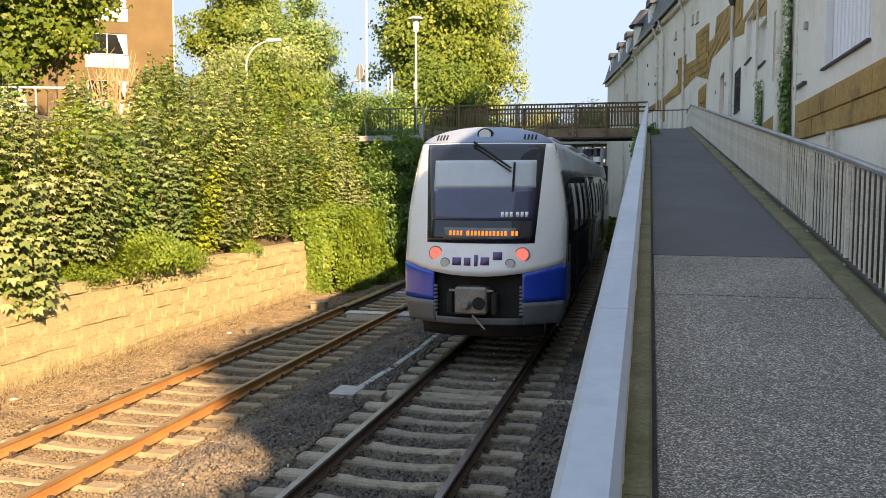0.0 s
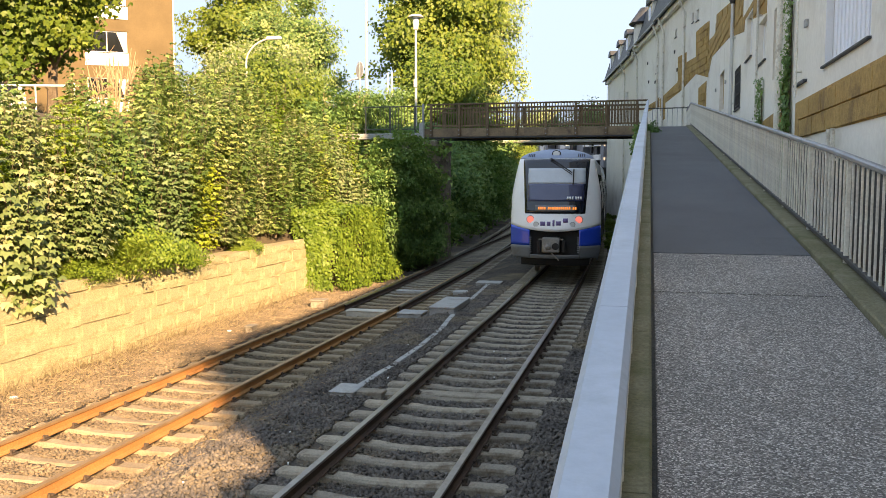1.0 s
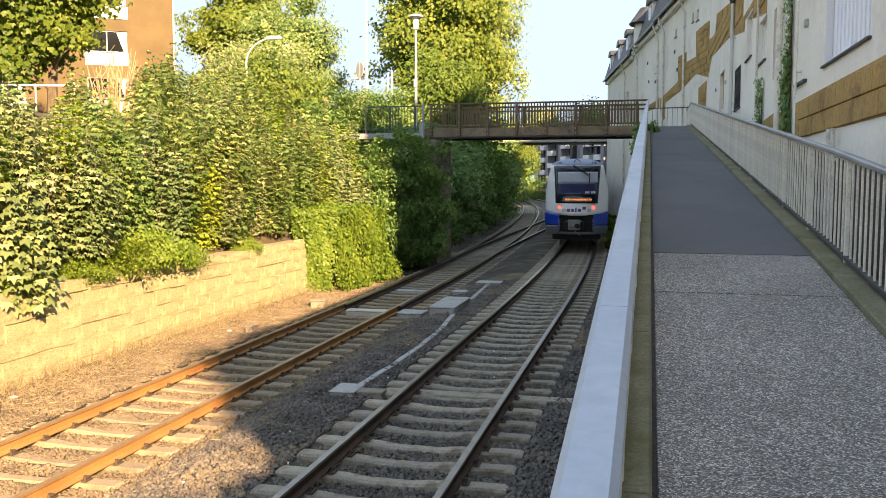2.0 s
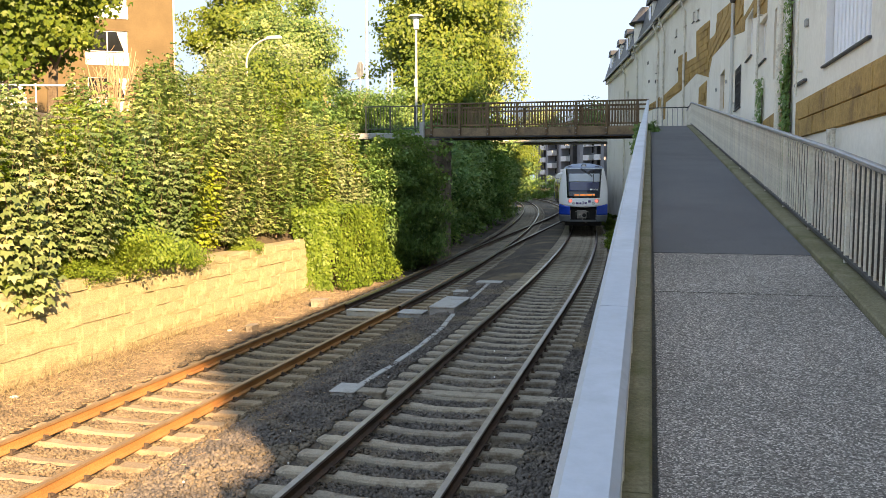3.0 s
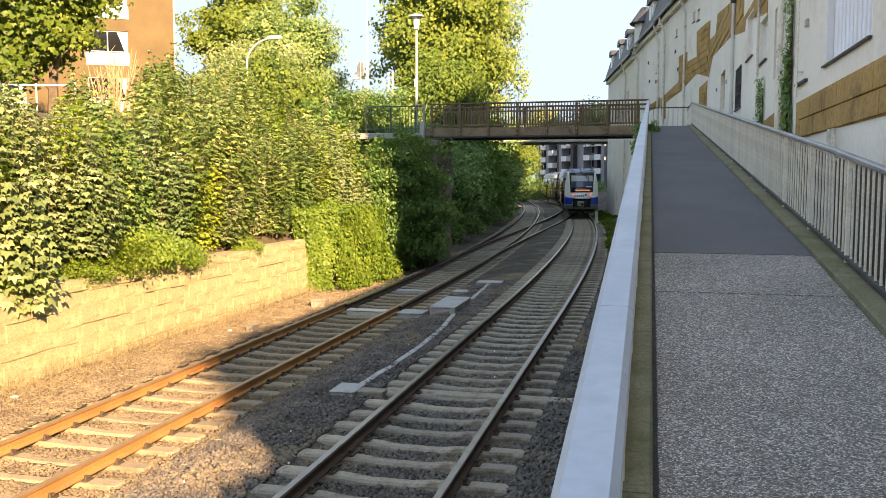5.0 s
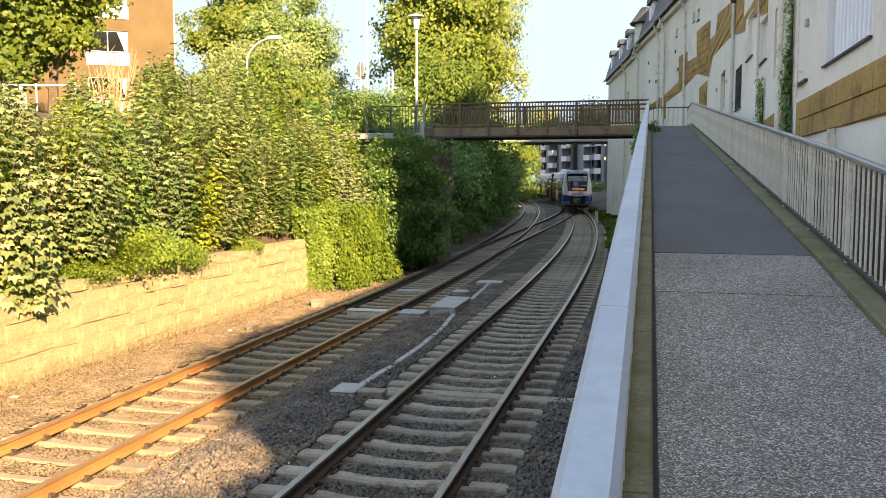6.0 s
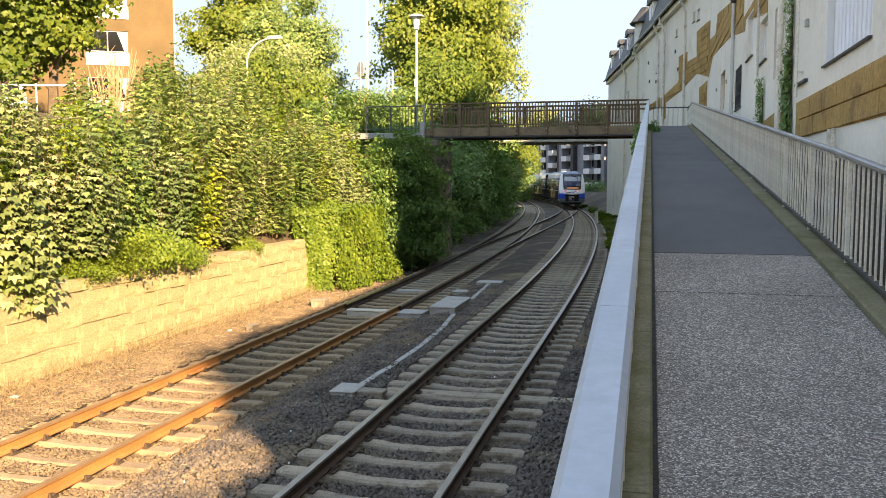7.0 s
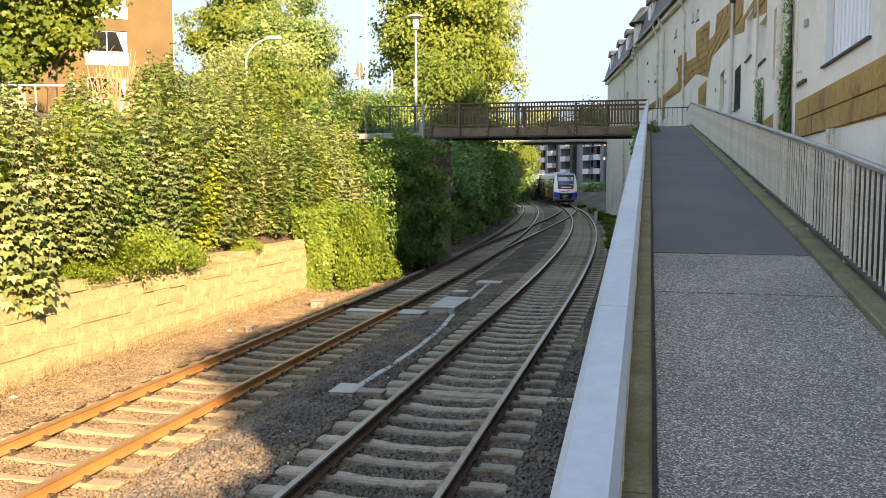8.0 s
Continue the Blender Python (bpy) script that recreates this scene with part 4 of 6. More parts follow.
        for u in {0: (3.0, 8.6), 1: (14.5,), 2: (24.5, 29.0, 34.5)}[k]:
            d = part("dormer", block(-0.1, 1.6, u, u + 1.5, e + 0.1, e + 1.7, 0.02), mat, r, "white dormer with a small hipped roof")
            part("dormer_roof", prism([(u - 0.15, 0), (u + 1.65, 0), (u + 1.3, 0.4), (u + 0.2, 0.4)], Matrix(((0, 0, 1, -0.25), (1, 0, 0, 0), (0, 1, 0, e + 1.71), (0, 0, 0, 1))), 2.2), M_SLATE, r)
            part("dormer_window", block(-0.13, -0.1, u + 0.35, u + 1.15, e + 0.5, e + 1.5, 0.01), M_GLASS, r)
        if k == 1:
            t = part("turret", tube((0.3, 19.6, e - 0.2), (0.3, 19.6, e + 1.3), 0.75, seg=20), mat, q, "round white corner turret")
            part("turret_roof", tube((0.3, 19.6, e + 1.3), (0.3, 19.6, e + 2.3), 1.05, 0.35, 20), M_SLATE, t)
            part("turret_rim", tube((0.3, 19.6, e + 1.22), (0.3, 19.6, e + 1.32), 1.0, 1.08, 20), M_DARK, t)
        if k == 0:
            bare_patch(q, [(0.05, 7.4), (2.5, 7.85), (5.9, 7.45), (11.9, 7.15), (11.9, 7.6), (6.7, 7.97), (6.8, 9.2), (4.7, 9.15), (4.7, 8.67), (2.6, 8.63), (2.7, 9.75), (0.05, 9.75)], I4)
            bare_patch(q, [(0.35, 6.2), (1.9, 6.25), (1.9, 7.15), (0.35, 7.3)], I4)
            bare_patch(q, [(10.2, 6.4), (11.2, 6.3), (11.7, 7.18), (10.1, 7.3)], I4)
        if k == 1:
            bare_patch(q, [(12.05, 7.18), (17.5, 7.27), (17.5, 7.55), (13.3, 7.64), (12.05, 7.75)], I4, 0.14)
        for u, z in (((7.7, 9.6), (6.9, 8.6), (10.9, 9.4)), ((13.5, 8.74), (15.9, 9.02), (16.4, 10.2)), ((27.0, 7.4),))[k]:
            part("wall_vent", block(-0.04, 0.0, u - 0.12, u + 0.12, z - 0.09, z + 0.09, 0.01), M_DARK, q)

house_row()

# unseen house and tall wing added to keep the train in shade
def street_house():
    h = thing("house", "plain plastered house added out of view to shade the line", "house", group="row of houses")
    part("wall", block(-2.5, 8, 87.2, 135, -0.4, 13.2, 0.02), M_PLASTER, h)
    part("roof", block(-2.7, 8.2, 87.0, 135.2, 13.21, 13.7, 0.05), M_SLATE, h)
    part("rear_wing", block(8.01, 18, 84, 135, -0.4, 22.0, 0.02), M_PLASTER, h)

street_house()

# ---- the road bridge beyond the houses ----
def road_bridge():
    b = thing("road_bridge", "pale concrete road bridge with a deep edge beam", "road bridge", kind="structure")
    part("deck", block(-40, -2.0, 77.3, 80.5, 6.36, 6.6, 0.02), M_DARKSTONE, b)
    part("edge_beam", block(-40, -3.22, 76.6, 77.25, 6.46, 6.86, 0.03), M_CONC, b)
    part("edge_beam", block(-40, -3.22, 80.55, 81.1, 6.46, 6.86, 0.03), M_CONC, b)
    part("pier", block(-3.2, -1.85, 76.6, 81.1, -0.4, 6.75, 0.03), M_CONC, b, "tall pale concrete pier")
    part("pier", block(-1.84, 3.5, 76.9, 81.0, -0.4, 6.7, 0.03), M_CONC, b)
    part("joint_strip", block(-2.62, -2.5, 76.56, 76.6, 0.2, 6.7, 0.004), M_CONC_G, b)

road_bridge()

# ---- flats seen under the bridge ----
M_FLAT = surf("flats_grey", (0.16, 0.168, 0.19), (0.22, 0.23, 0.25), 0.4, 6, 0.9, 0.1, spread=0.08)
M_FLATB = surf("flats_balcony_pale", (0.55, 0.56, 0.56), (0.64, 0.65, 0.65), 0.5, 6, 0.8, 0.1, spread=0.06)
def flats():
    m = pose(-27.5, 196, 0, 0, 0, -58)
    f = thing("apartment_block", "grey apartment block with white balconies and dark strips for shaded recesses", "apartment building", m)
    part("wall", block(0, 46, 2.0, 14, -0.6, 15.5, 0.02), M_FLAT, f)
    bal = as_mesh("balcony", block(0, 2.4, 0, 1.5, 0, 1.05, 0.03), M_FLATB)
    win = as_mesh("window", block(0, 0.75, 1.9, 1.98, 0, 1.7, 0.02), M_GLASS)
    pier = as_mesh("pier", block(0, 1.3, 0.3, 2.0, -0.6, 13.0, 0.02), M_FLAT)
    # solid dark strips before the wall paint the shade of its recesses
    dark = as_mesh("recess", block(0, 1.2, 1.0, 2.0, -0.6, 12.6, 0.02), M_DARK)
    for i, u in enumerate((0.2, 7.2, 11.0, 17.5, 27.5, 32.0, 38.0)):
        for k in range(5):
            part("balcony", bal, M_FLATB, f, m=pose(u, 0, 1.6 + 2.7 * k - (1.3 if i == 2 else 0)))
            for o in (0.1, 1.1, 1.9):
                part("window", win, M_GLASS, f, m=pose(u + o, 0, 0.35 + 2.7 * k - (1.3 if i == 2 else 0)))
    for u in (3.0, 5.9, 13.6, 19.95, 24.5, 30.3, 35.5, 36.7, 40.7):
        part("recess", dark, M_DARK, f, m=pose(u, 0, 0))
    for u in (4.6, 9.6, 16.0, 25.8, 34.2):
        part("pier", pier, M_FLAT, f, m=pose(u, 0, 0))

flats()

# ---- the tan house above the bank ----
def tan_house():
    h = thing("house", "tan rendered house with white framed windows above the bank", "house", pose(-36.0, 60, 0, 0, 0, 31))
    holes = []
    for k in range(4):
        for u in (-6.25, -13.5):
            holes.append((u, u + 2.9, 5.75 + 3.5 * k, 7.35 + 3.5 * k))
    # the wall stands across the view: build along u and turn it
    m = pose(0, 0, 0, 0, 0, 90)
    wall = holed_wall(0.0, 18.0, 4.3, 21.5, [(-b, -a, z0, z1) for a, b, z0, z1 in holes], 0.4)
    part("wall", wall, M_TAN, h, m=m)
    part("side_wall", block(-0.4, 0, 0.41, 12, 4.3, 21.5, 0.01), M_TAN, h)
    part("rear_wall", block(-18, 0, 12, 12.3, 4.3, 21.5, 0), M_TAN, h)
    part("roof", block(-18.5, 0.5, -0.5, 12.6, 21.5, 22.0, 0.05), M_SLATE, h)
    part("corner_strip", block(0.0, 0.12, -0.06, 0.1, 4.3, 21.5, 0.01), M_CREAM, h)
    for a, b, z0, z1 in holes:
        w = window(h, m, -b, -a, z0, z1, (0.5,), M_WHITE, M_GLASS)
        part("white_panel", block(a - 0.1, b + 0.1, -0.05, 0.0, z0 - 1.0, z0 - 0.06, 0.01), M_WHITE, h, "white panel under the window")
        part("curtain", prism([(b - 0.75, z1 - 0.1), (b - 0.1, z1 - 0.1), (b - 0.1, z0 + 0.1), (b - 0.25, z0 + 0.1)], Matrix(((1, 0, 0, 0), (0, 0, -1, 0.12), (0, 1, 0, 0), (0, 0, 0, 1))), 0.01), M_WHITE, h)
    bay = thing("porch", "red framed porch beside the tan house", "porch", pose(-42.6, 57.0, 0))
    part("wall", block(-3.6, 0, 0, 2.6, 4.4, 12.6, 0.02), M_TAN, bay)
    part("roof", block(-3.9, 0.3, -0.3, 2.8, 12.6, 12.85, 0.03), M_WHITE, bay)
    part("glazing", block(-0.9, 0.02, -0.05, 0.0, 9.2, 12.3, 0.01), M_GLASS, bay)
    part("red_post", block(-1.0, -0.86, -0.08, -0.02, 9.0, 12.6, 0.01), M_RED, bay)
    part("red_post", block(-0.06, 0.06, -0.08, -0.02, 9.0, 12.6, 0.01), M_RED, bay)
    rail = thing("garden_rail", "white garden handrail above the hedge", "railing", pose(-25.5, 33, 0))
    part("rail", tube((-3.4, 0, 7.35), (1.0, 0, 7.2), 0.05, seg=8), M_WHITE, rail)
    for x in (-3.2, -1.2, 0.8):
        part("post", tube((x, 0, 4.6), (x, 0, 7.35), 0.035, seg=8), M_WHITE, rail)

tan_house()

# ---- the hedge of young maples on the bank ----
def crown_mesh(kind, material, count, clumps, rx, ry, rz, spread, size, lobes, **kw):
    p, out = crown_points(count, clumps, rx, ry, rz, spread, **kw)
    return leaves("crown", p, leaf_ways(out), size, material, lobes)

def shrub_kind(name, label, category, material, rx, ry, rz, stem_h, count, clumps, spread, size, lobes=3, group="", **kw):
    """One plant at the origin: stems below, crown centred at stem_h."""
    t = thing(name, label, category, group=group)
    part("trunk", woody(name, stem_h + rz * 0.55, 0.035 * stem_h + 0.02, (0.1, 0.05), 8, rx * 0.9), M_BARK, t)
    part("crown", crown_mesh(name, material, count, clumps, rx, ry, rz, spread, size, lobes, **kw), material, t, m=pose(0, 0, stem_h))
    return t

def shoot_shrub(name, label, material, rx, ry, top, shoots, size, reach, droop=0.35, lobes=3, low=0.1, group="hedge on the bank"):
    """A plant of upright shoots: leaves stand out in tiers round every shoot and shorten towards its tip."""
    t = thing(name, label, "shrub", group=group)
    pts, ways, along, stems = [], [], [], bmesh.new()
    for i in range(shoots):
        a, r = rng.uniform(0, 6.28), math.sqrt(rng.uniform(0, 1))
        bx, by = r * rx * math.cos(a), r * ry * math.sin(a)
        h = top * (1 - 0.38 * r * r) * rng.uniform(0.72, 1.06)
        lean = rng.uniform(0.05, 0.3)
        tube((bx * 0.55, by * 0.55, 0), (bx * (1 + lean), by * (1 + lean), h), 0.018, 0.004, 5, stems)
        z, turn = h * low, rng.uniform(0, 6.28)
        while z < h:
            f = z / h
            cx, cy = bx * (0.55 + (0.45 + lean) * f), by * (0.55 + (0.45 + lean) * f)
            spread = reach * (1 - 0.8 * f ** 2.5)
            k = int(4 + 7 * (1 - f ** 3))
            q = turn + np.arange(k) * 6.283 / k + rng.uniform(-0.5, 0.5, k)
            d = spread * rng.uniform(0.25, 1.0, k)
            pts.append(np.stack([cx + np.cos(q) * d, cy + np.sin(q) * d, z - 0.12 * d + rng.normal(0, 0.02, k)], 1))
            out = np.stack([np.cos(q), np.sin(q), np.zeros(k)], 1)
            ways.append(out * 0.42 + np.array([0.1, -0.12, 0.85]) + rng.normal(0, 0.2, (k, 3)))
            along.append(out + np.array([0, 0, -droop]) + rng.normal(0, 0.25, (k, 3)))
            z += rng.uniform(0.15, 0.24)
            turn += 0.9
    part("stem", stems, M_BARK, t)
    part("crown", leaves("crown", np.concatenate(pts), np.concatenate(ways), size, material, lobes, np.concatenate(along)), material, t)
    return t

def plant(kinds, places, jitter=0.12):
    """First place takes the plant itself, the others copies."""
    used = set()
    for k, (x, y, z, s) in places:
        t = kinds[k]
        f = s * (1 + jitter * float(rng.uniform(-1, 1)))
        m = pose(x, y, z, rng.uniform(-8, 8), rng.uniform(-8, 8), rng.uniform(0, 360)) @ Matrix.Diagonal((f, f, f * float(rng.uniform(0.92, 1.1)), 1))
        if k in used:
            copy_thing(t, m)
        else:
            used.add(k)
            t.matrix_world = m

hedge = [
    shoot_shrub("maple_shrub", "bushy green young maple on the bank", LEAF_HEDGE, 1.1, 1.1, 4.5, 50, 0.135, 0.42),
    shoot_shrub("maple_shrub", "pale yellow-green young maple on the bank", LEAF_PALE, 1.05, 1.05, 4.6, 48, 0.14, 0.42),
    shoot_shrub("hazel_shrub", "fresh bright green shrub on the bank", LEAF_FRESH, 1.1, 1.2, 4.3, 50, 0.125, 0.4),
    shoot_shrub("maple_shrub", "tall green young maple with ragged top", LEAF_HEDGE, 1.0, 1.0, 5.2, 42, 0.14, 0.45),
]
rows = []
order = (0, 1, 0, 3, 2, 0, 1, 2, 0, 3, 1, 0, 2, 3, 0, 1)
for i in range(25):
    rows.append((order[i % 16], (-11.35 + 0.22 * math.sin(i * 2.1), 7.8 + i * 0.97, 1.05 + 0.02 * i, 0.9)))
for i in range(20):
    y = 9.5 + i * 1.25
    rows.append((order[(i * 5 + 1) % 16], (-13.0 + 0.3 * math.sin(i * 1.7), y, 1.9 if y < 21 else 2.0, 0.8 if y < 21 else 0.93)))
for i in range(9):
    y = 20.5 + i * 1.7
    rows.append((order[(i * 7 + 3) % 16], (-15.2 + 0.4 * math.sin(i * 1.3), y, 2.7 if y < 28 else 3.2, 0.76 if y < 28 else 0.98)))
for i in range(5):
    y = 28 + i * 2.0
    rows.append((order[i], (-17.6 + 0.4 * math.sin(i * 1.3), y, 3.6, 1.0)))
rows += [(0, (-11.3, 31.0, 1.3, 0.92)), (1, (-12.3, 31.5, 2.1, 0.92)), (1, (-10.7, 30.4, 0.9, 0.8))]
plant(hedge, rows)

big_leaf = [shoot_shrub("sycamore_shrub", "large-leaved sycamore shoots hanging over the wall", LEAF_PALE, 0.85, 1.0, 3.4, 30, 0.155, 0.55, 0.7)]
plant(big_leaf, [(0, (-10.8, 10.4, 1.0, 0.95)), (0, (-10.7, 12.2, 0.75, 0.95)), (0, (-11.2, 8.6, 0.9, 1.0)), (0, (-10.9, 19.8, 1.5, 0.7)), (0, (-10.8, 14.2, 1.6, 0.8)), (0, (-10.8, 29.4, 1.0, 0.8))])

low = [shrub_kind("low_shrub", "low feathery green weeds on the wall's top", "shrub", LEAF_IVY, 0.8, 0.9, 0.38, 0.35, 4500, 60, 0.14, 0.07, 1, group="weeds on the wall")]
plant(low, [(0, (-10.5, y, 1.1, s)) for y, s in ((15.0, 0.9), (16.3, 1.1), (17.5, 0.8), (14.0, 0.7), (20.8, 0.6), (12.2, 0.7))])

# ---- clipped ivy over the end of the wall ----
def ivy_mass():
    t = thing("ivy_mass", "dense sunlit ivy covering the end of the wall", "ivy")
    x0, x1, y0, y1, z0, z1 = -10.6, -9.35, 24.4, 28.6, -0.4, 2.1
    bm = block(x0, x1 - 0.3, y0 + 0.35, y1, z0, z1 - 0.25, 0.35)
    bmesh.ops.subdivide_edges(bm, edges=bm.edges[:], cuts=3, use_grid_fill=True)
    for v in bm.verts:
        v.co += 0.06 * noise.noise_vector(v.co * 1.3)
    part("core", bm, M_SOIL, t)
    n = 21000
    f = rng.uniform(0, 1, n)
    p = np.empty((n, 3))
    o = np.empty((n, 3))
    y = rng.uniform(y0, y1, n)
    z = rng.uniform(z0 + 0.1, z1, n)
    slope = (z1 - z) * 0.16
    edge = (y - y0) / (y1 - y0)
    px = x1 - 0.3 + slope * 1.6 + 0.45 * edge + 0.12 * np.sin(y * 2.3 + z * 2) + 0.08 * np.sin(y * 5.1 - z * 3)
    front, side, top = f < 0.5, (f >= 0.5) & (f < 0.75), f >= 0.75
    p[:] = np.stack([px, y, z], 1)
    o[:] = (1, -0.1, 0.25)
    xs = rng.uniform(x0, x1, n)
    p[side] = np.stack([xs, np.full(n, y0) - slope * 1.2 + 0.10 * np.sin(xs * 5 + z * 3) + 0.35 * np.maximum(0, xs - x1 + 0.5), z], 1)[side]
    o[side] = (0.15, -1, 0.25)
    p[top] = np.stack([xs, y, np.full(n, z1) + 0.1 * np.sin(y * 1.7) + 0.08 * np.sin(xs * 4)], 1)[top]
    o[top] = (0.2, -0.2, 1)
    p += rng.normal(0, 0.06, (n, 3))
    part("foliage", leaves("foliage", p, o + rng.normal(0, 0.35, (n, 3)), 0.105, LEAF_IVY, 1), LEAF_IVY, t)

ivy_mass()

def wall_ivy(label, m, u0, u1, z0, z1, n, size=0.11):
    """Ivy climbing flat on a house wall; u along the wall."""
    t = thing("climbing_ivy", label, "ivy", m)
    u = np.clip(rng.normal((u0 + u1) / 2, (u1 - u0) / 3.2, n), u0 - 0.1, u1 + 0.1)
    z = rng.uniform(z0, z1, n)
    p = np.stack([-0.05 - np.abs(rng.normal(0, 0.05, n)), u + 0.08 * np.sin(z * 3), z], 1)
    part("foliage", leaves("foliage", p, np.array([-1, -0.2, 0.3]) + rng.normal(0, 0.35, (n, 3)), size, LEAF_DARK, 3), LEAF_DARK, t)
    part("stem", tube((-0.03, (u0 + u1) / 2, z0 - 0.8), (-0.03, (u0 + u1) / 2, z1 - 0.2), 0.03, 0.012, 6), M_BARK, t)

wall_ivy("narrow green ivy strand climbing the plastered wall", pose(2.4, 0, 0), 15.9, 16.16, 2.6, 5.2, 2000, 0.06)
wall_ivy("thin ivy strand high on the plastered wall", pose(2.4, 0, 0), 15.98, 16.12, 5.2, 8.5, 900, 0.05)
wall_ivy("small ivy strand low on the plastered wall", pose(2.4, 0, 0), 19.6, 20.0, 3.3, 5.25, 520, 0.06)

# ---- shaded greenery beyond the hedge and under the bridge ----
dark = [
    shrub_kind("bank_shrub", "dark green shaded shrub on the cutting's bank", "shrub", LEAF_DARK, 1.7, 1.8, 2.1, 1.8, 15000, 170, 0.26, 0.12, group="shaded bank shrubs"),
    shrub_kind("bank_shrub", "tall dark green shrub beside the curving line", "shrub", LEAF_DARK, 2.0, 2.2, 3.0, 2.6, 20000, 210, 0.3, 0.135, group="shaded bank shrubs"),
]
rows = [(1, (-12.8, 54.0, 1.2, 1.1)), (1, (-12.4, 49.5, 1.0, 1.1)), (1, (-13.6, 58.5, 1.4, 1.2)), (0, (-10.4, 31.8, 0.2, 0.8)), (0, (-10.2, 32.6, 0.0, 0.85)), (0, (-9.5, 32.0, -0.2, 0.7)), (0, (-9.3, 31.2, -0.3, 0.5)), (1, (-10.0, 31.4, 0.0, 0.62)), (1, (-9.6, 32.3, 0.4, 0.66)), (0, (-10.0, 37.0, 0.2, 0.95)), (1, (-9.9, 32.2, 0.0, 0.66))]
for i in range(12):
    y = 38 + i * 3.6
    rows.append((1 if i % 3 else 0, (-10.7 - dev(y) + 0.25 * math.sin(i * 2.0), y, -0.1 + 0.3 * (i % 2), 0.98)))
    rows.append((1, (-14.2 - dev(y), y + 1.5, 2.4, 0.85)))
plant(dark, rows)
for x, y, a in ((-9.4, 31.9, 260), (-9.2, 31.0, 80), (-8.85, 32.1, 30)):
    copy_thing(dark[1], pose(x, y, -0.3, 0, 0, a) @ Matrix.Diagonal((0.46, 0.46, 0.62, 1)))

weeds = [shrub_kind("bank_weed", "leafy green weeds below the houses", "weed", LEAF_TREE, 0.9, 1.0, 0.6, 0.5, 3200, 60, 0.2, 0.13, 3, group="weeds below the houses")]
plant(weeds, [(0, (-0.95 - dev(y) + 0.3 * (i % 3), y, ground_z(-0.9 - dev(y), y) - 0.05, 0.6 + 0.25 * (i % 2))) for i, y in enumerate((41, 43.5, 46, 48.5, 51, 53.5, 56, 58.5, 61, 63, 65, 67, 69, 71, 73, 75, 78, 81, 85, 89, 94, 99))])
edge_plant = [shrub_kind("climbing_shrub", "dark leafy climber growing over the ramp's edge", "shrub", LEAF_DARK, 0.42, 0.8, 0.62, 0.6, 1500, 40, 0.14, 0.12, 3)]
edge_plant[0].matrix_world = pose(-0.26, 27.6, 3.7) @ Matrix.Diagonal((0.55, 0.8, 0.8, 1))
copy_thing(edge_plant[0], pose(0.02, 29.0, 4.35, 0, 0, 40) @ Matrix.Diagonal((0.55, 0.7, 0.6, 1)))
copy_thing(edge_plant[0], pose(-0.3, 30.6, 3.4, 0, 0, 0) @ Matrix.Diagonal((0.6, 1, 1.2, 1)))
copy_thing(edge_plant[0], pose(-0.3, 32.4, 2.6, 0, 0, 0) @ Matrix.Diagonal((0.55, 1, 1.2, 1)))

# ---- trees ----
def tree(label, material, x, y, z, h, rx, rz, count, clumps, size, spread=0.55, ragged=0.28, shell=0.5, lobes=1, group="trees behind the bridge"):
    t = thing("tree", label, "tree", pose(x, y, z), group=group)
    part("trunk", woody("tree" + label, h - rz * 0.5, 0.03 * h, (0.3, 0.2), 16, rx * 0.95), M_BARK, t)
    p, out = crown_points(count, clumps, rx, rx, rz, spread, shell=shell, ragged=ragged, flat=0.7)
    part("crown", leaves("crown", p, leaf_ways(out), size, material, lobes), material, t, m=pose(0, 0, h - rz))
    return t

tree("broad sunlit green tree behind the footbridge", LEAF_TREE, -14.2, 58, 1.4, 17.5, 3.6, 6.4, 70000, 330, 0.28)
tree("bluish green tree behind the lamp post", LEAF_HEDGE, -13.0, 67, 4.7, 14.6, 2.7, 5.2, 26000, 170, 0.26)
tree("yellow-green young tree above the street", LEAF_TREE, -12.0, 50, 4.7, 6.0, 2.2, 2.6, 14000, 120, 0.2)
tree("large sunlit maple beyond the hedge", LEAF_TREE, -34.3, 70, 4.7, 15.6, 4.9, 5.9, 60000, 300, 0.3)
tree("dense dark green maple beyond the hedge", LEAF_HEDGE, -28.5, 66, 4.7, 12.5, 3.6, 4.8, 24000, 150, 0.26)
tree("yellowing tree above the hedge", LEAF_PALE, -22.6, 46, 4.7, 5.8, 2.4, 2.4, 22000, 150, 0.2)
tree("yellow-green tree above the hedge", LEAF_TREE, -20.6, 44, 4.7, 5.2, 2.5, 2.3, 16000, 120, 0.2)
tree("dark overhanging maple before the tan house", LEAF_TREE, -33.6, 38, 4.7, 10.9, 3.6, 3.6, 30000, 200, 0.26, lobes=3)
tree("dark maple beside the tan house", LEAF_TREE, -31.3, 40, 4.7, 11.9, 2.5, 2.8, 20000, 150, 0.26, lobes=3)
tree("sunlit tree far beyond the bridge", LEAF_TREE, -19.4, 112, 0, 11.5, 3.4, 5.2, 20000, 150, 0.3)
tree("sunlit tree at the end of the far curve", LEAF_TREE, -21.0, 142, 0, 12.5, 2.9, 5.4, 16000, 130, 0.28)
tree("dark round tree at the far curve", LEAF_DARK, -20.0, 128, 0, 6.0, 3.2, 3.0, 9000, 90, 0.3)
tree("small yellowish street tree beyond the footbridge", LEAF_PALE, -9.6, 79, 6.5, 3.0, 1.5, 1.3, 5000, 60, 0.22)
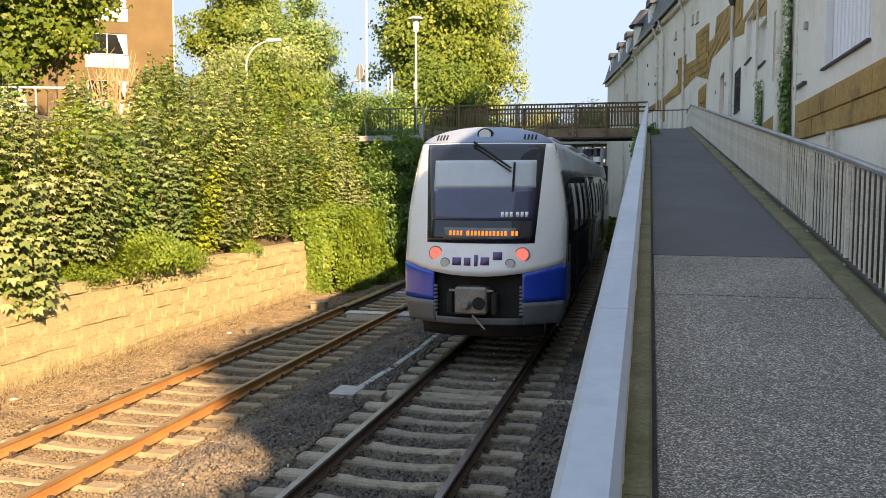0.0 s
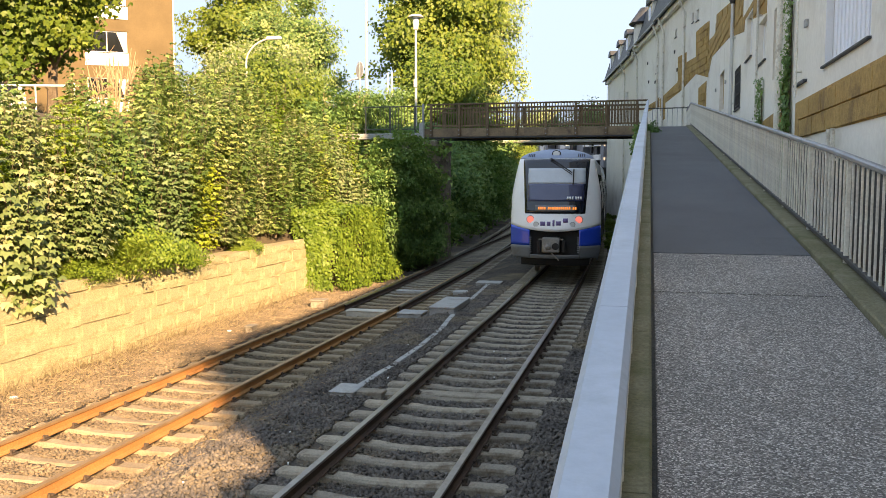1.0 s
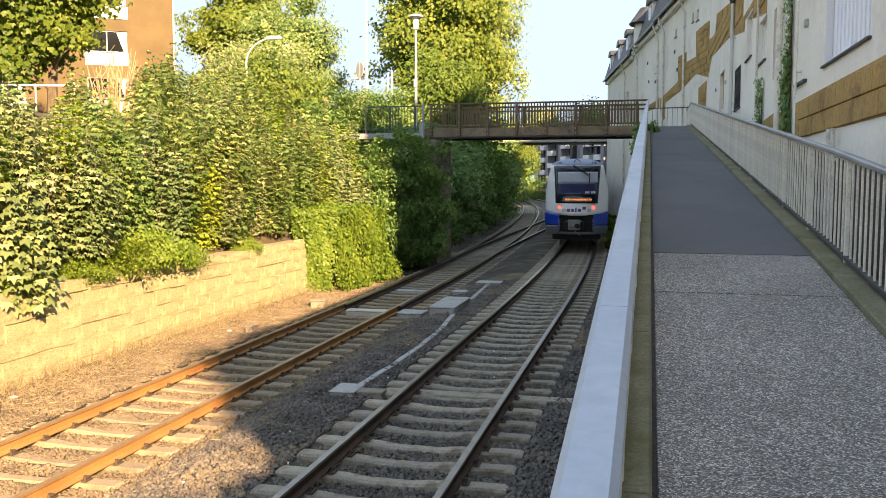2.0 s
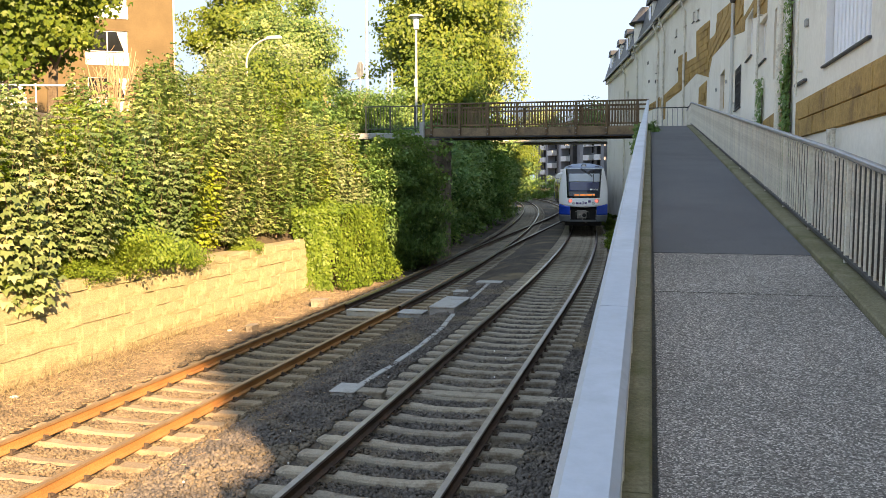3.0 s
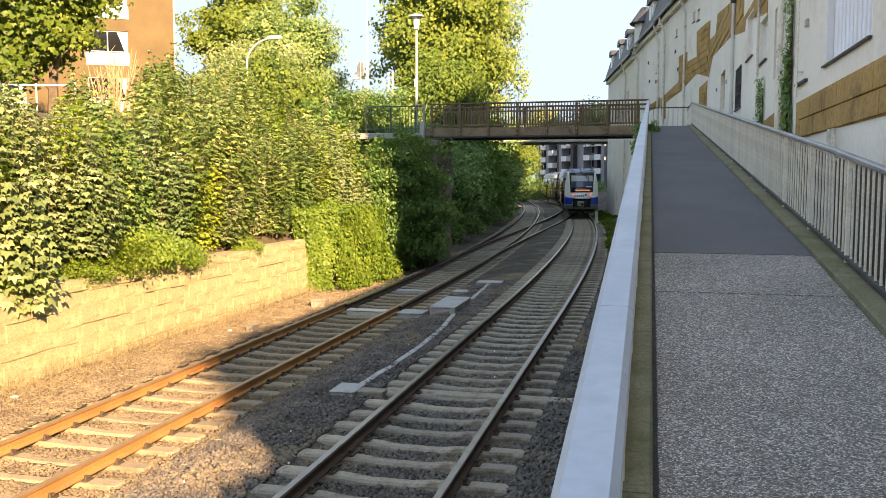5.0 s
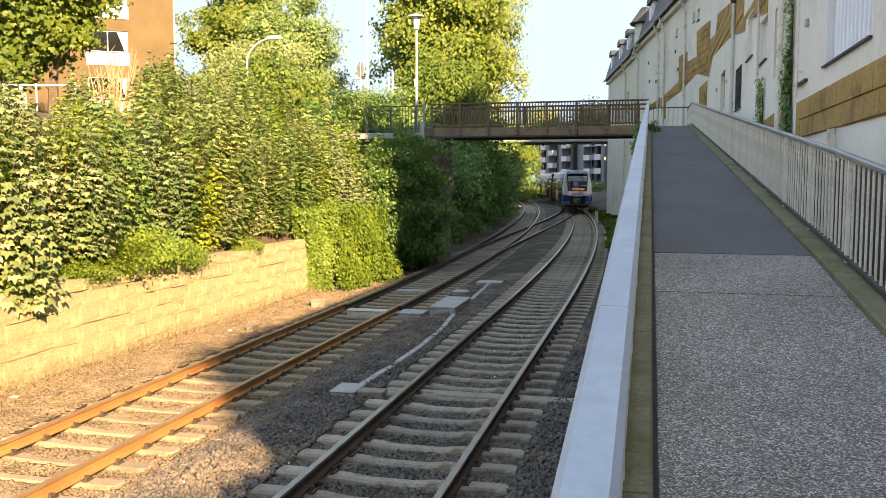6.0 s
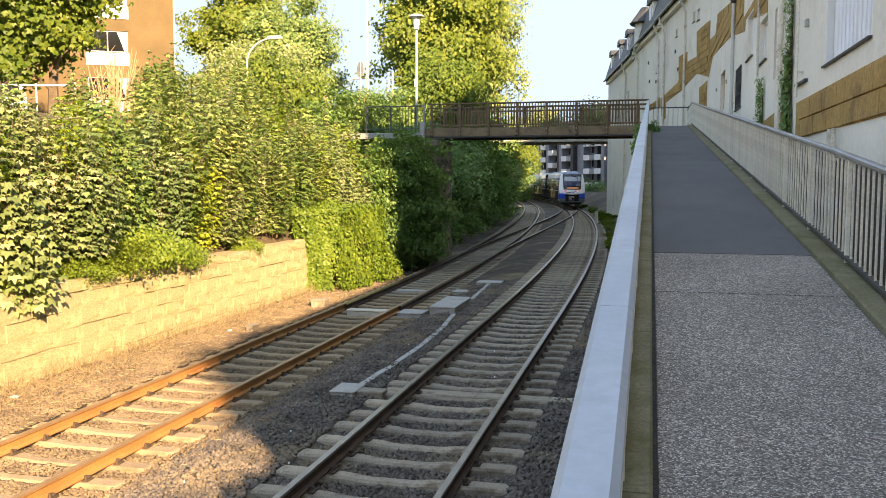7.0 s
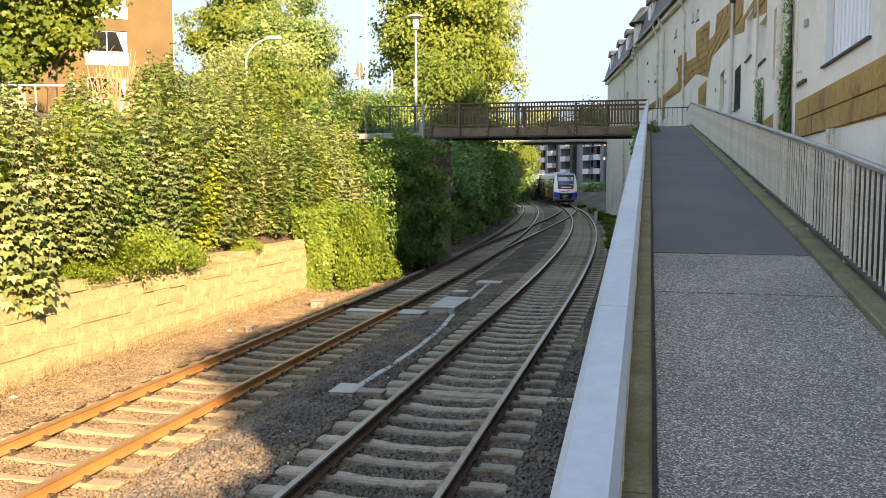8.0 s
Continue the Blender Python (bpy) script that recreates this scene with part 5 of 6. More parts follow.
tree("small orange street tree beyond the footbridge", LEAF_PALE, -5.0, 79, 6.5, 3.3, 1.4, 1.3, 5000, 60, 0.22)
far = [shrub_kind("far_bush", "dark green bush at the foot of the flats", "shrub", LEAF_DARK, 2.4, 2.4, 1.8, 1.5, 4000, 70, 0.4, 0.26, 1, group="bushes before the flats")]
plant(far, [(0, (x, y, -0.3, 1.0)) for x, y in ((-22, 140), (-18.5, 146), (-15, 150), (-11.5, 150), (-25, 150), (-28.5, 158), (-7.5, 128), (-26, 122))])

# out of view: crown set to cast the leafy shadow edge on the tracks
tree("leafy tree between the houses beside the ramp", LEAF_HEDGE, 6.3, -1.2, -0.3, 11.2, 2.8, 3.2, 30000, 200, 0.22, spread=0.35, ragged=0.16, shell=0.2, group="trees by the ramp")
# unseen tall trees added to cast shade on the far curve
for tx, ty, th in ((13.5, 35, 24), (15.5, 44, 25), (17.5, 53, 25), (19.0, 63, 24)):
    tree("tall dense tree in the yards behind the houses", LEAF_HEDGE, tx, ty, -0.3, th, 4.6, 7.5, 16000, 160, 0.5, spread=0.8, shell=0.2, group="trees by the ramp")
# unseen, added to break up the straight shadow edge of the wall before it
tree("lower leafy tree behind the yard wall", LEAF_HEDGE, 4.35, -1.0, -0.3, 7.7, 1.45, 2.2, 20000, 150, 0.2, spread=0.25, ragged=0.15, shell=0.2, group="trees by the ramp")

def dry_bush(x, y, z, h, w):
    t = thing("dry_bush", "bare brown dried bush in front of the house", "bush", pose(x, y, z))
    bm = bmesh.new()
    rnd = random.Random(5)
    for i in range(46):
        a, r = rnd.uniform(0, 6.28), rnd.uniform(0.05, 1)
        b = Vector((math.cos(a) * w * 0.25 * r, math.sin(a) * w * 0.25 * r, 0))
        tp = Vector((math.cos(a) * w * r, math.sin(a) * w * r, h * rnd.uniform(0.6, 1)))
        tube(b, tp, 0.05, 0.015, 5, bm)
        for k in range(3):
            q = b.lerp(tp, rnd.uniform(0.4, 0.95))
            tube(q, q + Vector((rnd.uniform(-.5, .5), rnd.uniform(-.5, .5), rnd.uniform(.2, .8))), 0.02, 0.008, 4, bm)
    part("brushwood", bm, M_TWIG, t)

dry_bush(-24.6, 35.5, 4.7, 4.6, 1.5)
dry_bush(-15.4, 41.5, 4.7, 2.9, 1.3)

# ---- dead grass, straw and twigs on the sunny side ----
def straw(name, label, n, x0, x1, y0, y1, stand, length, mat):
    x, y = rng.uniform(x0, x1, n), y0 + (y1 - y0) * rng.uniform(0, 1, n) ** 1.2
    z = np.array([ground_z(a, b) for a, b in zip(x, y)]) + 0.005
    a = rng.uniform(0, 6.28, n)
    ln = length * rng.uniform(0.4, 1.3, n)
    up = stand * rng.uniform(0.2, 1.2, n)
    d = np.stack([np.cos(a) * ln, np.sin(a) * ln, up * ln], 1)
    s = np.stack([-np.sin(a), np.cos(a), np.zeros(n)], 1) * 0.006
    p = np.stack([x, y, z], 1)
    b = np.array([0, 0, 0.008])
    v = np.stack([p - s, p + s, p + b, p + d * 0.6 - s * .7, p + d * 0.6 + s * .7, p + d * 0.6 + b, p + d * np.array([1, 1, 0.8])], 1)
    tri = np.array([(0, 1, 4), (0, 4, 3), (1, 2, 5), (1, 5, 4), (2, 0, 3), (2, 3, 5), (3, 4, 6), (4, 5, 6), (5, 3, 6)])
    f = tri[None] + (np.arange(n) * 7)[:, None, None]
    tagged(new(name, np_mesh(name, v.reshape(-1, 3), f.reshape(-1, 3), mat)), label, "grass", kind="stuff")

straw("dry_grass", "dry yellow grass standing along the wall's foot", 1600, -9.95, -9.2, 6, 26, 1.0, 0.20, M_STRAW)
straw("dry_grass", "tall dead grass stalks standing against the stone wall", 1100, -10.0, -9.75, 6, 25, 2.4, 0.16, M_STRAW)
straw("straw_litter", "flat straw and twig litter on the sunny ballast", 2600, -9.8, -8.1, 6, 26, 0.08, 0.24, M_TWIG)
straw("straw_litter", "scattered brown twigs between the rusty rails", 700, -8.2, -4.6, 6, 22, 0.08, 0.20, M_TWIG)

def litter():
    for x, y, s in ((-9.55, 11.05, 0.055), (-9.2, 17.4, 0.045)):
        t = thing("litter", "small crumpled white rubbish on the ballast", "rubbish", pose(x, y, ground_z(x, y) + 0.02))
        bm = bmesh.new()
        bmesh.ops.create_icosphere(bm, subdivisions=2, radius=s)
        for v in bm.verts:
            v.co = Vector((v.co.x * 1.3, v.co.y, v.co.z * 0.5)) * (1 + 0.4 * noise.noise(v.co * 40))
        part("wrapper", bm, M_WHITE, t)
    bits = bmesh.new()
    for i in range(14):
        x, y = -5.6 + 3.6 * rng.uniform(), 7.5 + 9 * rng.uniform()
        block(x - 0.010, x + 0.010, y - 0.009, y + 0.009, -0.19, -0.165, 0.004, bits)
    me = as_mesh("pale_pebbles", bits, M_WHITE)
    tagged(new("pale_pebbles", me), "a few white pebbles among the ballast", "pebbles", kind="stuff")

litter()

# ---- lamps, mast and signs ----
def post_lamp(x, y, z, top):
    t = thing("street_lamp", "pale post-top street lamp with a flat cap", "street lamp", pose(x, y, z), group="street lamps")
    h = top - z
    part("pole", tube((0, 0, -0.2), (0, 0, h - 0.7), 0.075, 0.055, 12), M_POLE, t)
    part("lantern", tube((0, 0, h - 0.72), (0, 0, h - 0.1), 0.13, 0.17, 12), M_WHITE, t)
    part("cap", tube((0, 0, h - 0.12), (0, 0, h), 0.42, 0.30, 16), M_POLE, t)
    part("switch_box", block(-0.09, 0.09, -0.13, -0.05, h - 3.6, h - 3.2, 0.01), M_POLE, t)

def arm_lamp(x, y, z, top, reach):
    t = thing("street_lamp", "curved grey street lamp arm above the bushes", "street lamp", pose(x, y, z), group="street lamps")
    h = top - z
    bm = tube((0, 0, -0.2), (0, 0, h - 1.3), 0.07, 0.06, 10)
    prev = Vector((0, 0, h - 1.3))
    for i in range(1, 9):
        a = radians(i * 10)
        q = Vector((reach * (1 - math.cos(a)) * 0.9, 0, h - 1.3 + 1.25 * math.sin(a)))
        tube(prev, q, 0.055, 0.05, 8, bm)
        prev = q
    part("pole", bm, M_POLE, t)
    part("lantern", block(prev.x - 0.05, prev.x + 0.75, -0.14, 0.14, h - 0.12, h + 0.05, 0.04), M_WHITE, t)

post_lamp(-11.55, 42, 4.7, 11.35)
arm_lamp(-20.9, 42, 4.7, 10.55, 1.7)
arm_lamp(-26.5, 70, 4.7, 11.8, 2.6)

def masts():
    t = thing("mast", "tall thin white mast above the hedge", "mast", pose(-16.2, 48, 4.7))
    part("pole", tube((0, 0, -0.3), (0, 0, 16), 0.085, 0.06, 12), M_POLE, t)
    t = thing("traffic_sign", "round traffic sign seen edge-on above the hedge", "traffic sign", pose(-17.3, 50, 4.7))
    part("pole", tube((0, 0, -0.3), (0, 0, 5.6), 0.04, seg=8), M_POLE, t)
    part("disc", tube((-0.03, 0, 5.1), (0.0, 0.03, 5.1), 0.5, seg=20), M_POLE, t)
    for x in (-14.9, -14.65):
        t = thing("signal_post", "slim grey post beside the street", "post", pose(x, 48, 4.7))
        part("pole", tube((0, 0, -0.2), (0, 0, 4.6), 0.05, seg=8), M_POLE, t)
    for x, y in ((-25.6, 150), (-23.4, 152)):
        t = thing("line_sign", "small pale sign post at the far curve", "sign", pose(x, y, -0.2))
        part("post", tube((0, 0, 0), (0, 0, 2.2), 0.06, seg=6), M_POLE, t)
        part("plate", block(-0.45, 0.45, -0.05, 0.0, 1.8, 3.0, 0.02), M_WHITE, t)
    t = thing("marker_post", "short white marker post in the weeds", "marker", pose(-1.9 - dev(62), 64, 0))
    part("post", tube((0, 0, -0.2), (0, 0, 0.75), 0.13, 0.11, 10), M_CONC, t)

masts()

# ---- the two-car diesel train ----
T_WHITE = surf("train_white", (0.88, 0.88, 0.87), (0.92, 0.92, 0.91), 0.8, 25, 0.25, 0.0, spread=0.02, stain=(0.82, 0.81, 0.79), stain_scale=1.2, coat=0.8)
T_BLUE = surf("train_blue", (0.012, 0.06, 0.46), (0.018, 0.072, 0.54), 1, 25, 0.25, 0.0, spread=0.05, coat=0.4)
T_NAVY = surf("train_side_dark", (0.012, 0.014, 0.02), (0.018, 0.02, 0.03), 1, 20, 0.12, 0.0, spread=0.1, coat=0.6)
T_GREY = surf("train_skirt_grey", (0.15, 0.165, 0.18), (0.20, 0.215, 0.23), 1.2, 25, 0.5, 0.05, spread=0.1, stain=(0.13, 0.12, 0.11), stain_scale=1.5)
T_ROOF = surf("train_roof_grey", (0.42, 0.45, 0.48), (0.50, 0.53, 0.56), 1, 18, 0.5, 0.05, spread=0.08, stain=(0.33, 0.33, 0.32), stain_scale=0.8)
T_BAND = surf("train_brow_blue_grey", (0.20, 0.255, 0.37), (0.24, 0.295, 0.41), 1, 20, 0.35, 0, spread=0.04)
T_BLACK = surf("train_black_panel", (0.008, 0.012, 0.022), (0.012, 0.016, 0.03), 1, 10, 0.10, 0, spread=0.1, coat=0.5)
T_GLASS = surf("train_windscreen", (0.05, 0.06, 0.13), (0.065, 0.075, 0.15), 0.8, 4, 0.06, 0, spread=0.08, coat=0.6)
T_BLIND = surf("train_sun_blind", (0.50, 0.55, 0.60), (0.56, 0.61, 0.66), 0.8, 5, 0.3, 0, spread=0.05, coat=0.4)
T_UNDER = surf("train_underframe", (0.012, 0.011, 0.01), (0.022, 0.02, 0.018), 2, 20, 0.8, 0.3, spread=0.4)
T_STEELG = surf("coupler_steel", (0.22, 0.21, 0.19), (0.32, 0.30, 0.27), 4, 30, 0.5, 0.3, metal=0.5, spread=0.25)
T_LETTER = surf("train_purple_emblem", (0.13, 0.085, 0.22), (0.15, 0.10, 0.25), 2, 20, 0.4, 0, spread=0.03)
T_LAMP = surf("lamp_glass", (0.60, 0.60, 0.58), (0.70, 0.70, 0.68), 3, 20, 0.15, 0, spread=0.05, coat=0.6)
T_TAIL = glow("tail_light_red", (1.0, 0.22, 0.16), 0.2, (0.5, 0.2, 0.17))
T_DISPLAY = glow("display_orange", (1.0, 0.30, 0.05), 0.32)
CAR_L = 26.6

def half_w(z):
    if z < 0.8:
        return 1.375 - 0.09 * (0.8 - z) / 0.4
    if z < 2.2:
        return 1.375
    if z < 3.6:
        return 1.375 - 0.235 * ((z - 2.2) / 1.4) ** 1.4
    k = min(1.0, (z - 3.6) / 0.40)
    return 1.14 * math.sqrt(max(0.0, 1 - k ** 1.6))

def nose_y(x, z):
    """How far the nose lies behind its foremost line."""
    k = min(1.0, abs(x) / 1.375)
    y = 0.52 * k ** 2.7 + 0.10 * k * k
    if z > 1.45:
        y += (z - 1.45) * 0.27
    if z > 3.45:
        y += 1.6 * (z - 3.45) ** 2
    if z < 0.85:
        y += (0.85 - z) * 0.35
    return y

def nose_patch(xlo, xhi, z0, z1, out=0.0, nx=18, nz=10, thick=0.03):
    """A closed piece of the nose: xlo, xhi may depend on z, z0, z1 on x."""
    fx0 = xlo if callable(xlo) else (lambda z: xlo)
    fx1 = xhi if callable(xhi) else (lambda z: xhi)
    fz0 = z0 if callable(z0) else (lambda x: z0)
    fz1 = z1 if callable(z1) else (lambda x: z1)
    bm = bmesh.new()
    layers = []
    for o in (out, out - thick):
        grid = []
        for j in range(nz + 1):
            row = []
            for i in range(nx + 1):
                q = j / nz
                x = fx0(fz0(0) + (fz1(0) - fz0(0)) * q)
                x += (fx1(fz0(0) + (fz1(0) - fz0(0)) * q) - x) * i / nx
                z = fz0(x) + (fz1(x) - fz0(x)) * q
                row.append(bm.verts.new((x, nose_y(x, z) - o, z)))
            grid.append(row)
        layers.append(grid)
    a, b = layers
    for j in range(nz):
        for i in range(nx):
            f = bm.faces.new((a[j][i], a[j][i + 1], a[j + 1][i + 1], a[j + 1][i]))
            f.smooth = True
            bm.faces.new((b[j][i], b[j + 1][i], b[j + 1][i + 1], b[j][i + 1]))
    rim = [(j, 0) for j in range(nz + 1)] + [(nz, i) for i in range(1, nx + 1)] + [(j, nx) for j in range(nz - 1, -1, -1)] + [(0, i) for i in range(nx - 1, 0, -1)]
    for (j, i), (k, h) in zip(rim, rim[1:] + rim[:1]):
        bm.faces.new((a[j][i], a[k][h], b[k][h], b[j][i]))
    bmesh.ops.recalc_face_normals(bm, faces=bm.faces[:])
    return bm

def side_strip(sign, z0, z1, y0, y1, out=0.0, nz=8, thick=0.04):
    """A strip of the car's side between two heights; y0 None: it meets the nose."""
    bm = bmesh.new()
    cols = []
    for j in range(nz + 1):
        z = z0 + (z1 - z0) * j / nz
        w = half_w(z)
        ya = nose_y(w, z) if y0 is None else y0
        cols.append([bm.verts.new((sign * (w + o), y, z)) for o in (out, out - thick) for y in (ya, y1)])
    for a, b in zip(cols, cols[1:]):
        f = bm.faces.new((a[0], a[1], b[1], b[0]))
        f.smooth = True
        bm.faces.new((a[2], b[2], b[3], a[3]))
        bm.faces.new((a[0], b[0], b[2], a[2]))
        bm.faces.new((a[1], a[3], b[3], b[1]))
    bm.faces.new((cols[0][0], cols[0][2], cols[0][3], cols[0][1]))
    bm.faces.new((cols[-1][0], cols[-1][1], cols[-1][3], cols[-1][2]))
    bmesh.ops.recalc_face_normals(bm, faces=bm.faces[:])
    return bm

def on_nose(x, z, out=0.02):
    return (x, nose_y(x, z) - out, z)

def nose_disc(x, z, r, out, depth=0.04):
    p = on_nose(x, z, out)
    return tube((p[0], p[1], p[2]), (p[0] + 0.15 * depth * (1 if x > 0 else -1) * -1, p[1] + depth, p[2]), r, r * 0.94, 20)

def railcar():
    c = thing("railcar", "white and blue diesel railcar with black windscreen and purple emblem", "train", group="train cars")
    body = part("cab_shell", nose_patch(lambda z: -half_w(z), lambda z: half_w(z), lambda x: 1.34 + 0.20 * (abs(x) / 1.375) ** 2, 3.6, 0.0, 28, 22), T_WHITE, c, "rounded white cab front")
    part("brow", nose_patch(lambda z: -half_w(z) * 0.998, lambda z: half_w(z) * 0.998, 3.602, 3.985, 0.0, 24, 10), T_BAND, c, "grey-blue brow above the windscreen")
    for s in (-1, 1):
        part("cheek", nose_patch(*((-1.375, -0.74) if s < 0 else (0.74, 1.375)), 0.90, lambda x: 1.335 + 0.20 * (abs(x) / 1.375) ** 2, 0.0, 12, 6), T_BLUE, c, "deep blue lower cab corner")
        part("skirt", nose_patch(*((lambda z: -half_w(z), -0.74) if s < 0 else (0.74, lambda z: half_w(z))), 0.50, 0.896, 0.0, 12, 5), T_GREY, c, "grey lower skirt")
    part("skirt", nose_patch(-0.738, 0.738, 0.50, 0.62, 0.0, 12, 3), T_GREY, c)
    part("plough", nose_patch(-1.05, 1.05, 0.20, 0.496, -0.12, 12, 3), T_UNDER, c, "black plough under the skirt")
    part("coupler_recess", block(-0.74, 0.74, 0.30, 0.42, 0.55, 1.34, 0.01), T_UNDER, c)
    part("windscreen", nose_patch(lambda z: -0.91 - 0.06 * (z - 1.85), lambda z: 0.91 + 0.07 * (z - 1.85), 1.89, 3.585, 0.008, 20, 16), T_BLACK, c, "black glazed front panel")
    part("driver_window", nose_patch(-0.84, 0.86, 2.27, 2.82, 0.014, 16, 8), T_GLASS, c, "dark blue driver's window")
    part("sun_blind", nose_patch(-0.84, 0.90, 2.82, 3.30, 0.014, 16, 8), T_BLIND, c, "pale drawn sun blind")
    part("display", nose_patch(-0.60, 0.62, 1.965, 2.15, 0.012, 10, 3), T_GREY, c, "dark destination display with orange bars")
    x = -0.50
    for w in (0.05, 0.05, 0.04, 0.05, 0, 0.06, 0.04, 0.05, 0.04, 0.05, 0.05, 0.04, 0.05, 0.05, 0.04, 0.05, 0, 0.05, 0.05):
        if w:
            part("display_bar", nose_patch(x, x + w * 0.8, 2.02, 2.10, 0.02, 1, 1, 0.006), T_DISPLAY, c)
        x += max(w, 0.03) + 0.016
    x = 0.36
    for i in range(6):
        part("number_bar", nose_patch(x, x + 0.05, 2.33, 2.42, 0.022, 1, 1, 0.006), T_WHITE, c)
        x += 0.072 + (0.03 if i == 2 else 0)
    # the emblem as plain purple bars
    for x0, x1, z0, z1 in ((-0.42, -0.27, 1.52, 1.65), (-0.22, -0.11, 1.52, 1.65), (-0.05, 0.01, 1.51, 1.70), (0.06, 0.20, 1.53, 1.66), (0.26, 0.41, 1.62, 1.75)):
        part("emblem_bar", nose_patch(x0, x1, z0, z1, 0.008, 2, 2, 0.01), T_LETTER, c)
    for s in (-1, 1):
        part("tail_light", nose_disc(s * 0.73, 1.71, 0.105, 0.03), T_TAIL, c, "round red tail light")
        part("light_rim", nose_disc(s * 0.73, 1.71, 0.125, 0.012), T_GREY, c)
        h = part("headlight", nose_disc(s * 0.545, 1.56, 0.07, 0.025), T_LAMP, c, "round clear headlight")
        part("light_rim", nose_disc(s * 0.545, 1.56, 0.085, 0.012), T_GREY, c)
        for k in range(4):
            part("vent", nose_patch(s * (0.66 + 0.06 * k), s * (0.69 + 0.06 * k) , 3.68, 3.80, 0.012, 1, 2, 0.02) if s > 0 else nose_patch(-0.69 - 0.06 * k, -0.66 - 0.06 * k, 3.68, 3.80, 0.012, 1, 2, 0.02), T_UNDER, c)
        for k in range(8):
            part("grille_slat", block(s * 0.72 - 0.03, s * 0.72 + 0.03, 0.12, 0.2, 0.68 + k * 0.065, 0.715 + k * 0.065, 0.006), T_GREY, c)
    top = tube(on_nose(0, 3.80, 0.06), (0, nose_y(0, 3.8) + 0.1, 3.80), 0.135, seg=24)
    part("light_rim", top, T_UNDER, c)
    part("top_light", tube(on_nose(0, 3.80, 0.085), on_nose(0, 3.80, 0.05), 0.105, seg=24), T_LAMP, c, "round clear top headlight")
    wiper = tube(on_nose(-0.16, 3.62, 0.05), on_nose(0.50, 3.16, 0.06), 0.022, 0.016, 6)
    tube(on_nose(-0.16, 3.55, 0.05), on_nose(0.50, 3.10, 0.06), 0.014, 0.012, 6, wiper)
    part("wiper_arm", wiper, T_UNDER, c)
    part("wiper_blade", tube(on_nose(0.55, 3.26, 0.04), on_nose(0.54, 2.78, 0.04), 0.02, seg=6), T_UNDER, c)
    # coupler
    k = part("coupler", block(-0.36, 0.18, -0.06, 0.34, 0.70, 1.16, 0.03), T_STEELG, c, "grey coupler head")
    part("coupler_face", block(-0.46, 0.28, -0.03, 0.02, 1.08, 1.12, 0.008), T_STEELG, k)
    part("coupler_cone", tube((-0.16, -0.2, 0.87), (-0.16, -0.05, 0.87), 0.05, 0.10, 14), T_STEELG, k)
    part("coupler_socket", tube((0.05, -0.075, 0.89), (0.05, -0.05, 0.89), 0.11, seg=16), T_UNDER, k)
    part("side_socket", block(-0.50, -0.40, -0.02, 0.2, 0.70, 1.06, 0.02), T_UNDER, k)
    part("side_socket", block(0.24, 0.34, -0.02, 0.2, 0.70, 1.06, 0.02), T_UNDER, k)
    part("release_cable", tube((-0.06, -0.05, 0.68), (0.16, -0.12, 0.46), 0.018, seg=6), T_STEELG, k)
    # sides, roof and underframe
    for s in (-1, 1):
        part("body_side", side_strip(s, 0.83, 1.46, None, 2.2), T_BLUE, c, "blue side panel behind the cab")
        part("body_side", side_strip(s, 1.46, 3.6, None, 1.55, nz=14), T_WHITE, c)
        part("body_side", side_strip(s, 0.72, 1.78, 2.2, CAR_L), T_NAVY, c, "dark glossy lower side")
        part("body_side", side_strip(s, 1.46, 1.78, 1.55, 2.2), T_NAVY, c)
        part("window_band", side_strip(s, 1.78, 3.12, 1.55, CAR_L, 0.004, 12), T_BLACK, c, "continuous black window band")
        part("cant_rail", side_strip(s, 3.12, 3.6, 1.55, CAR_L), T_ROOF, c)
        part("side_skirt", side_strip(s, 0.42, 0.826, None, 2.2), T_GREY, c)
        for y in (8.2, 18.6):
            d = part("door", side_strip(s, 0.75, 3.05, y, y + 1.5, 0.02, 10), T_NAVY, c, "dark double-leaf passenger door")
            part("door_window", side_strip(s, 1.75, 2.85, y + 0.15, y + 0.65, 0.026, 8), T_BLACK, d)
            part("door_window", side_strip(s, 1.75, 2.85, y + 0.85, y + 1.35, 0.026, 8), T_BLACK, d)
        for y in (2.4, 4.3, 6.2, 10.3, 12.3, 14.3, 16.3, 20.6, 22.6, 24.4):
            part("side_window", side_strip(s, 1.95, 2.9, y, y + 1.6, 0.009, 8), T_BLACK, c)
    prof = [(-half_w(3.6), 3.6)] + [(-half_w(z), z) for z in (3.72, 3.82, 3.9, 3.96)] + [(0, 3.995)] + [(half_w(z), z) for z in (3.96, 3.9, 3.82, 3.72, 3.6)]
    part("roof", sweep(prof, [(0, nose_y(0, 3.98), 0), (0, CAR_L, 0)]), T_ROOF, c, "light grey curved roof")
    for y0, y1, w in ((2.4, 4.8, 0.75), (6.5, 9.6, 0.85), (13.0, 17.5, 0.8), (20.5, 23.0, 0.7)):
        part("roof_unit", block(-w, w, y0 + 3, y1 + 3, 3.9, 4.04, 0.05), T_ROOF, c)
    part("floor", block(-1.25, 1.25, 1.0, CAR_L, 0.55, 0.80, 0.02), T_UNDER, c)
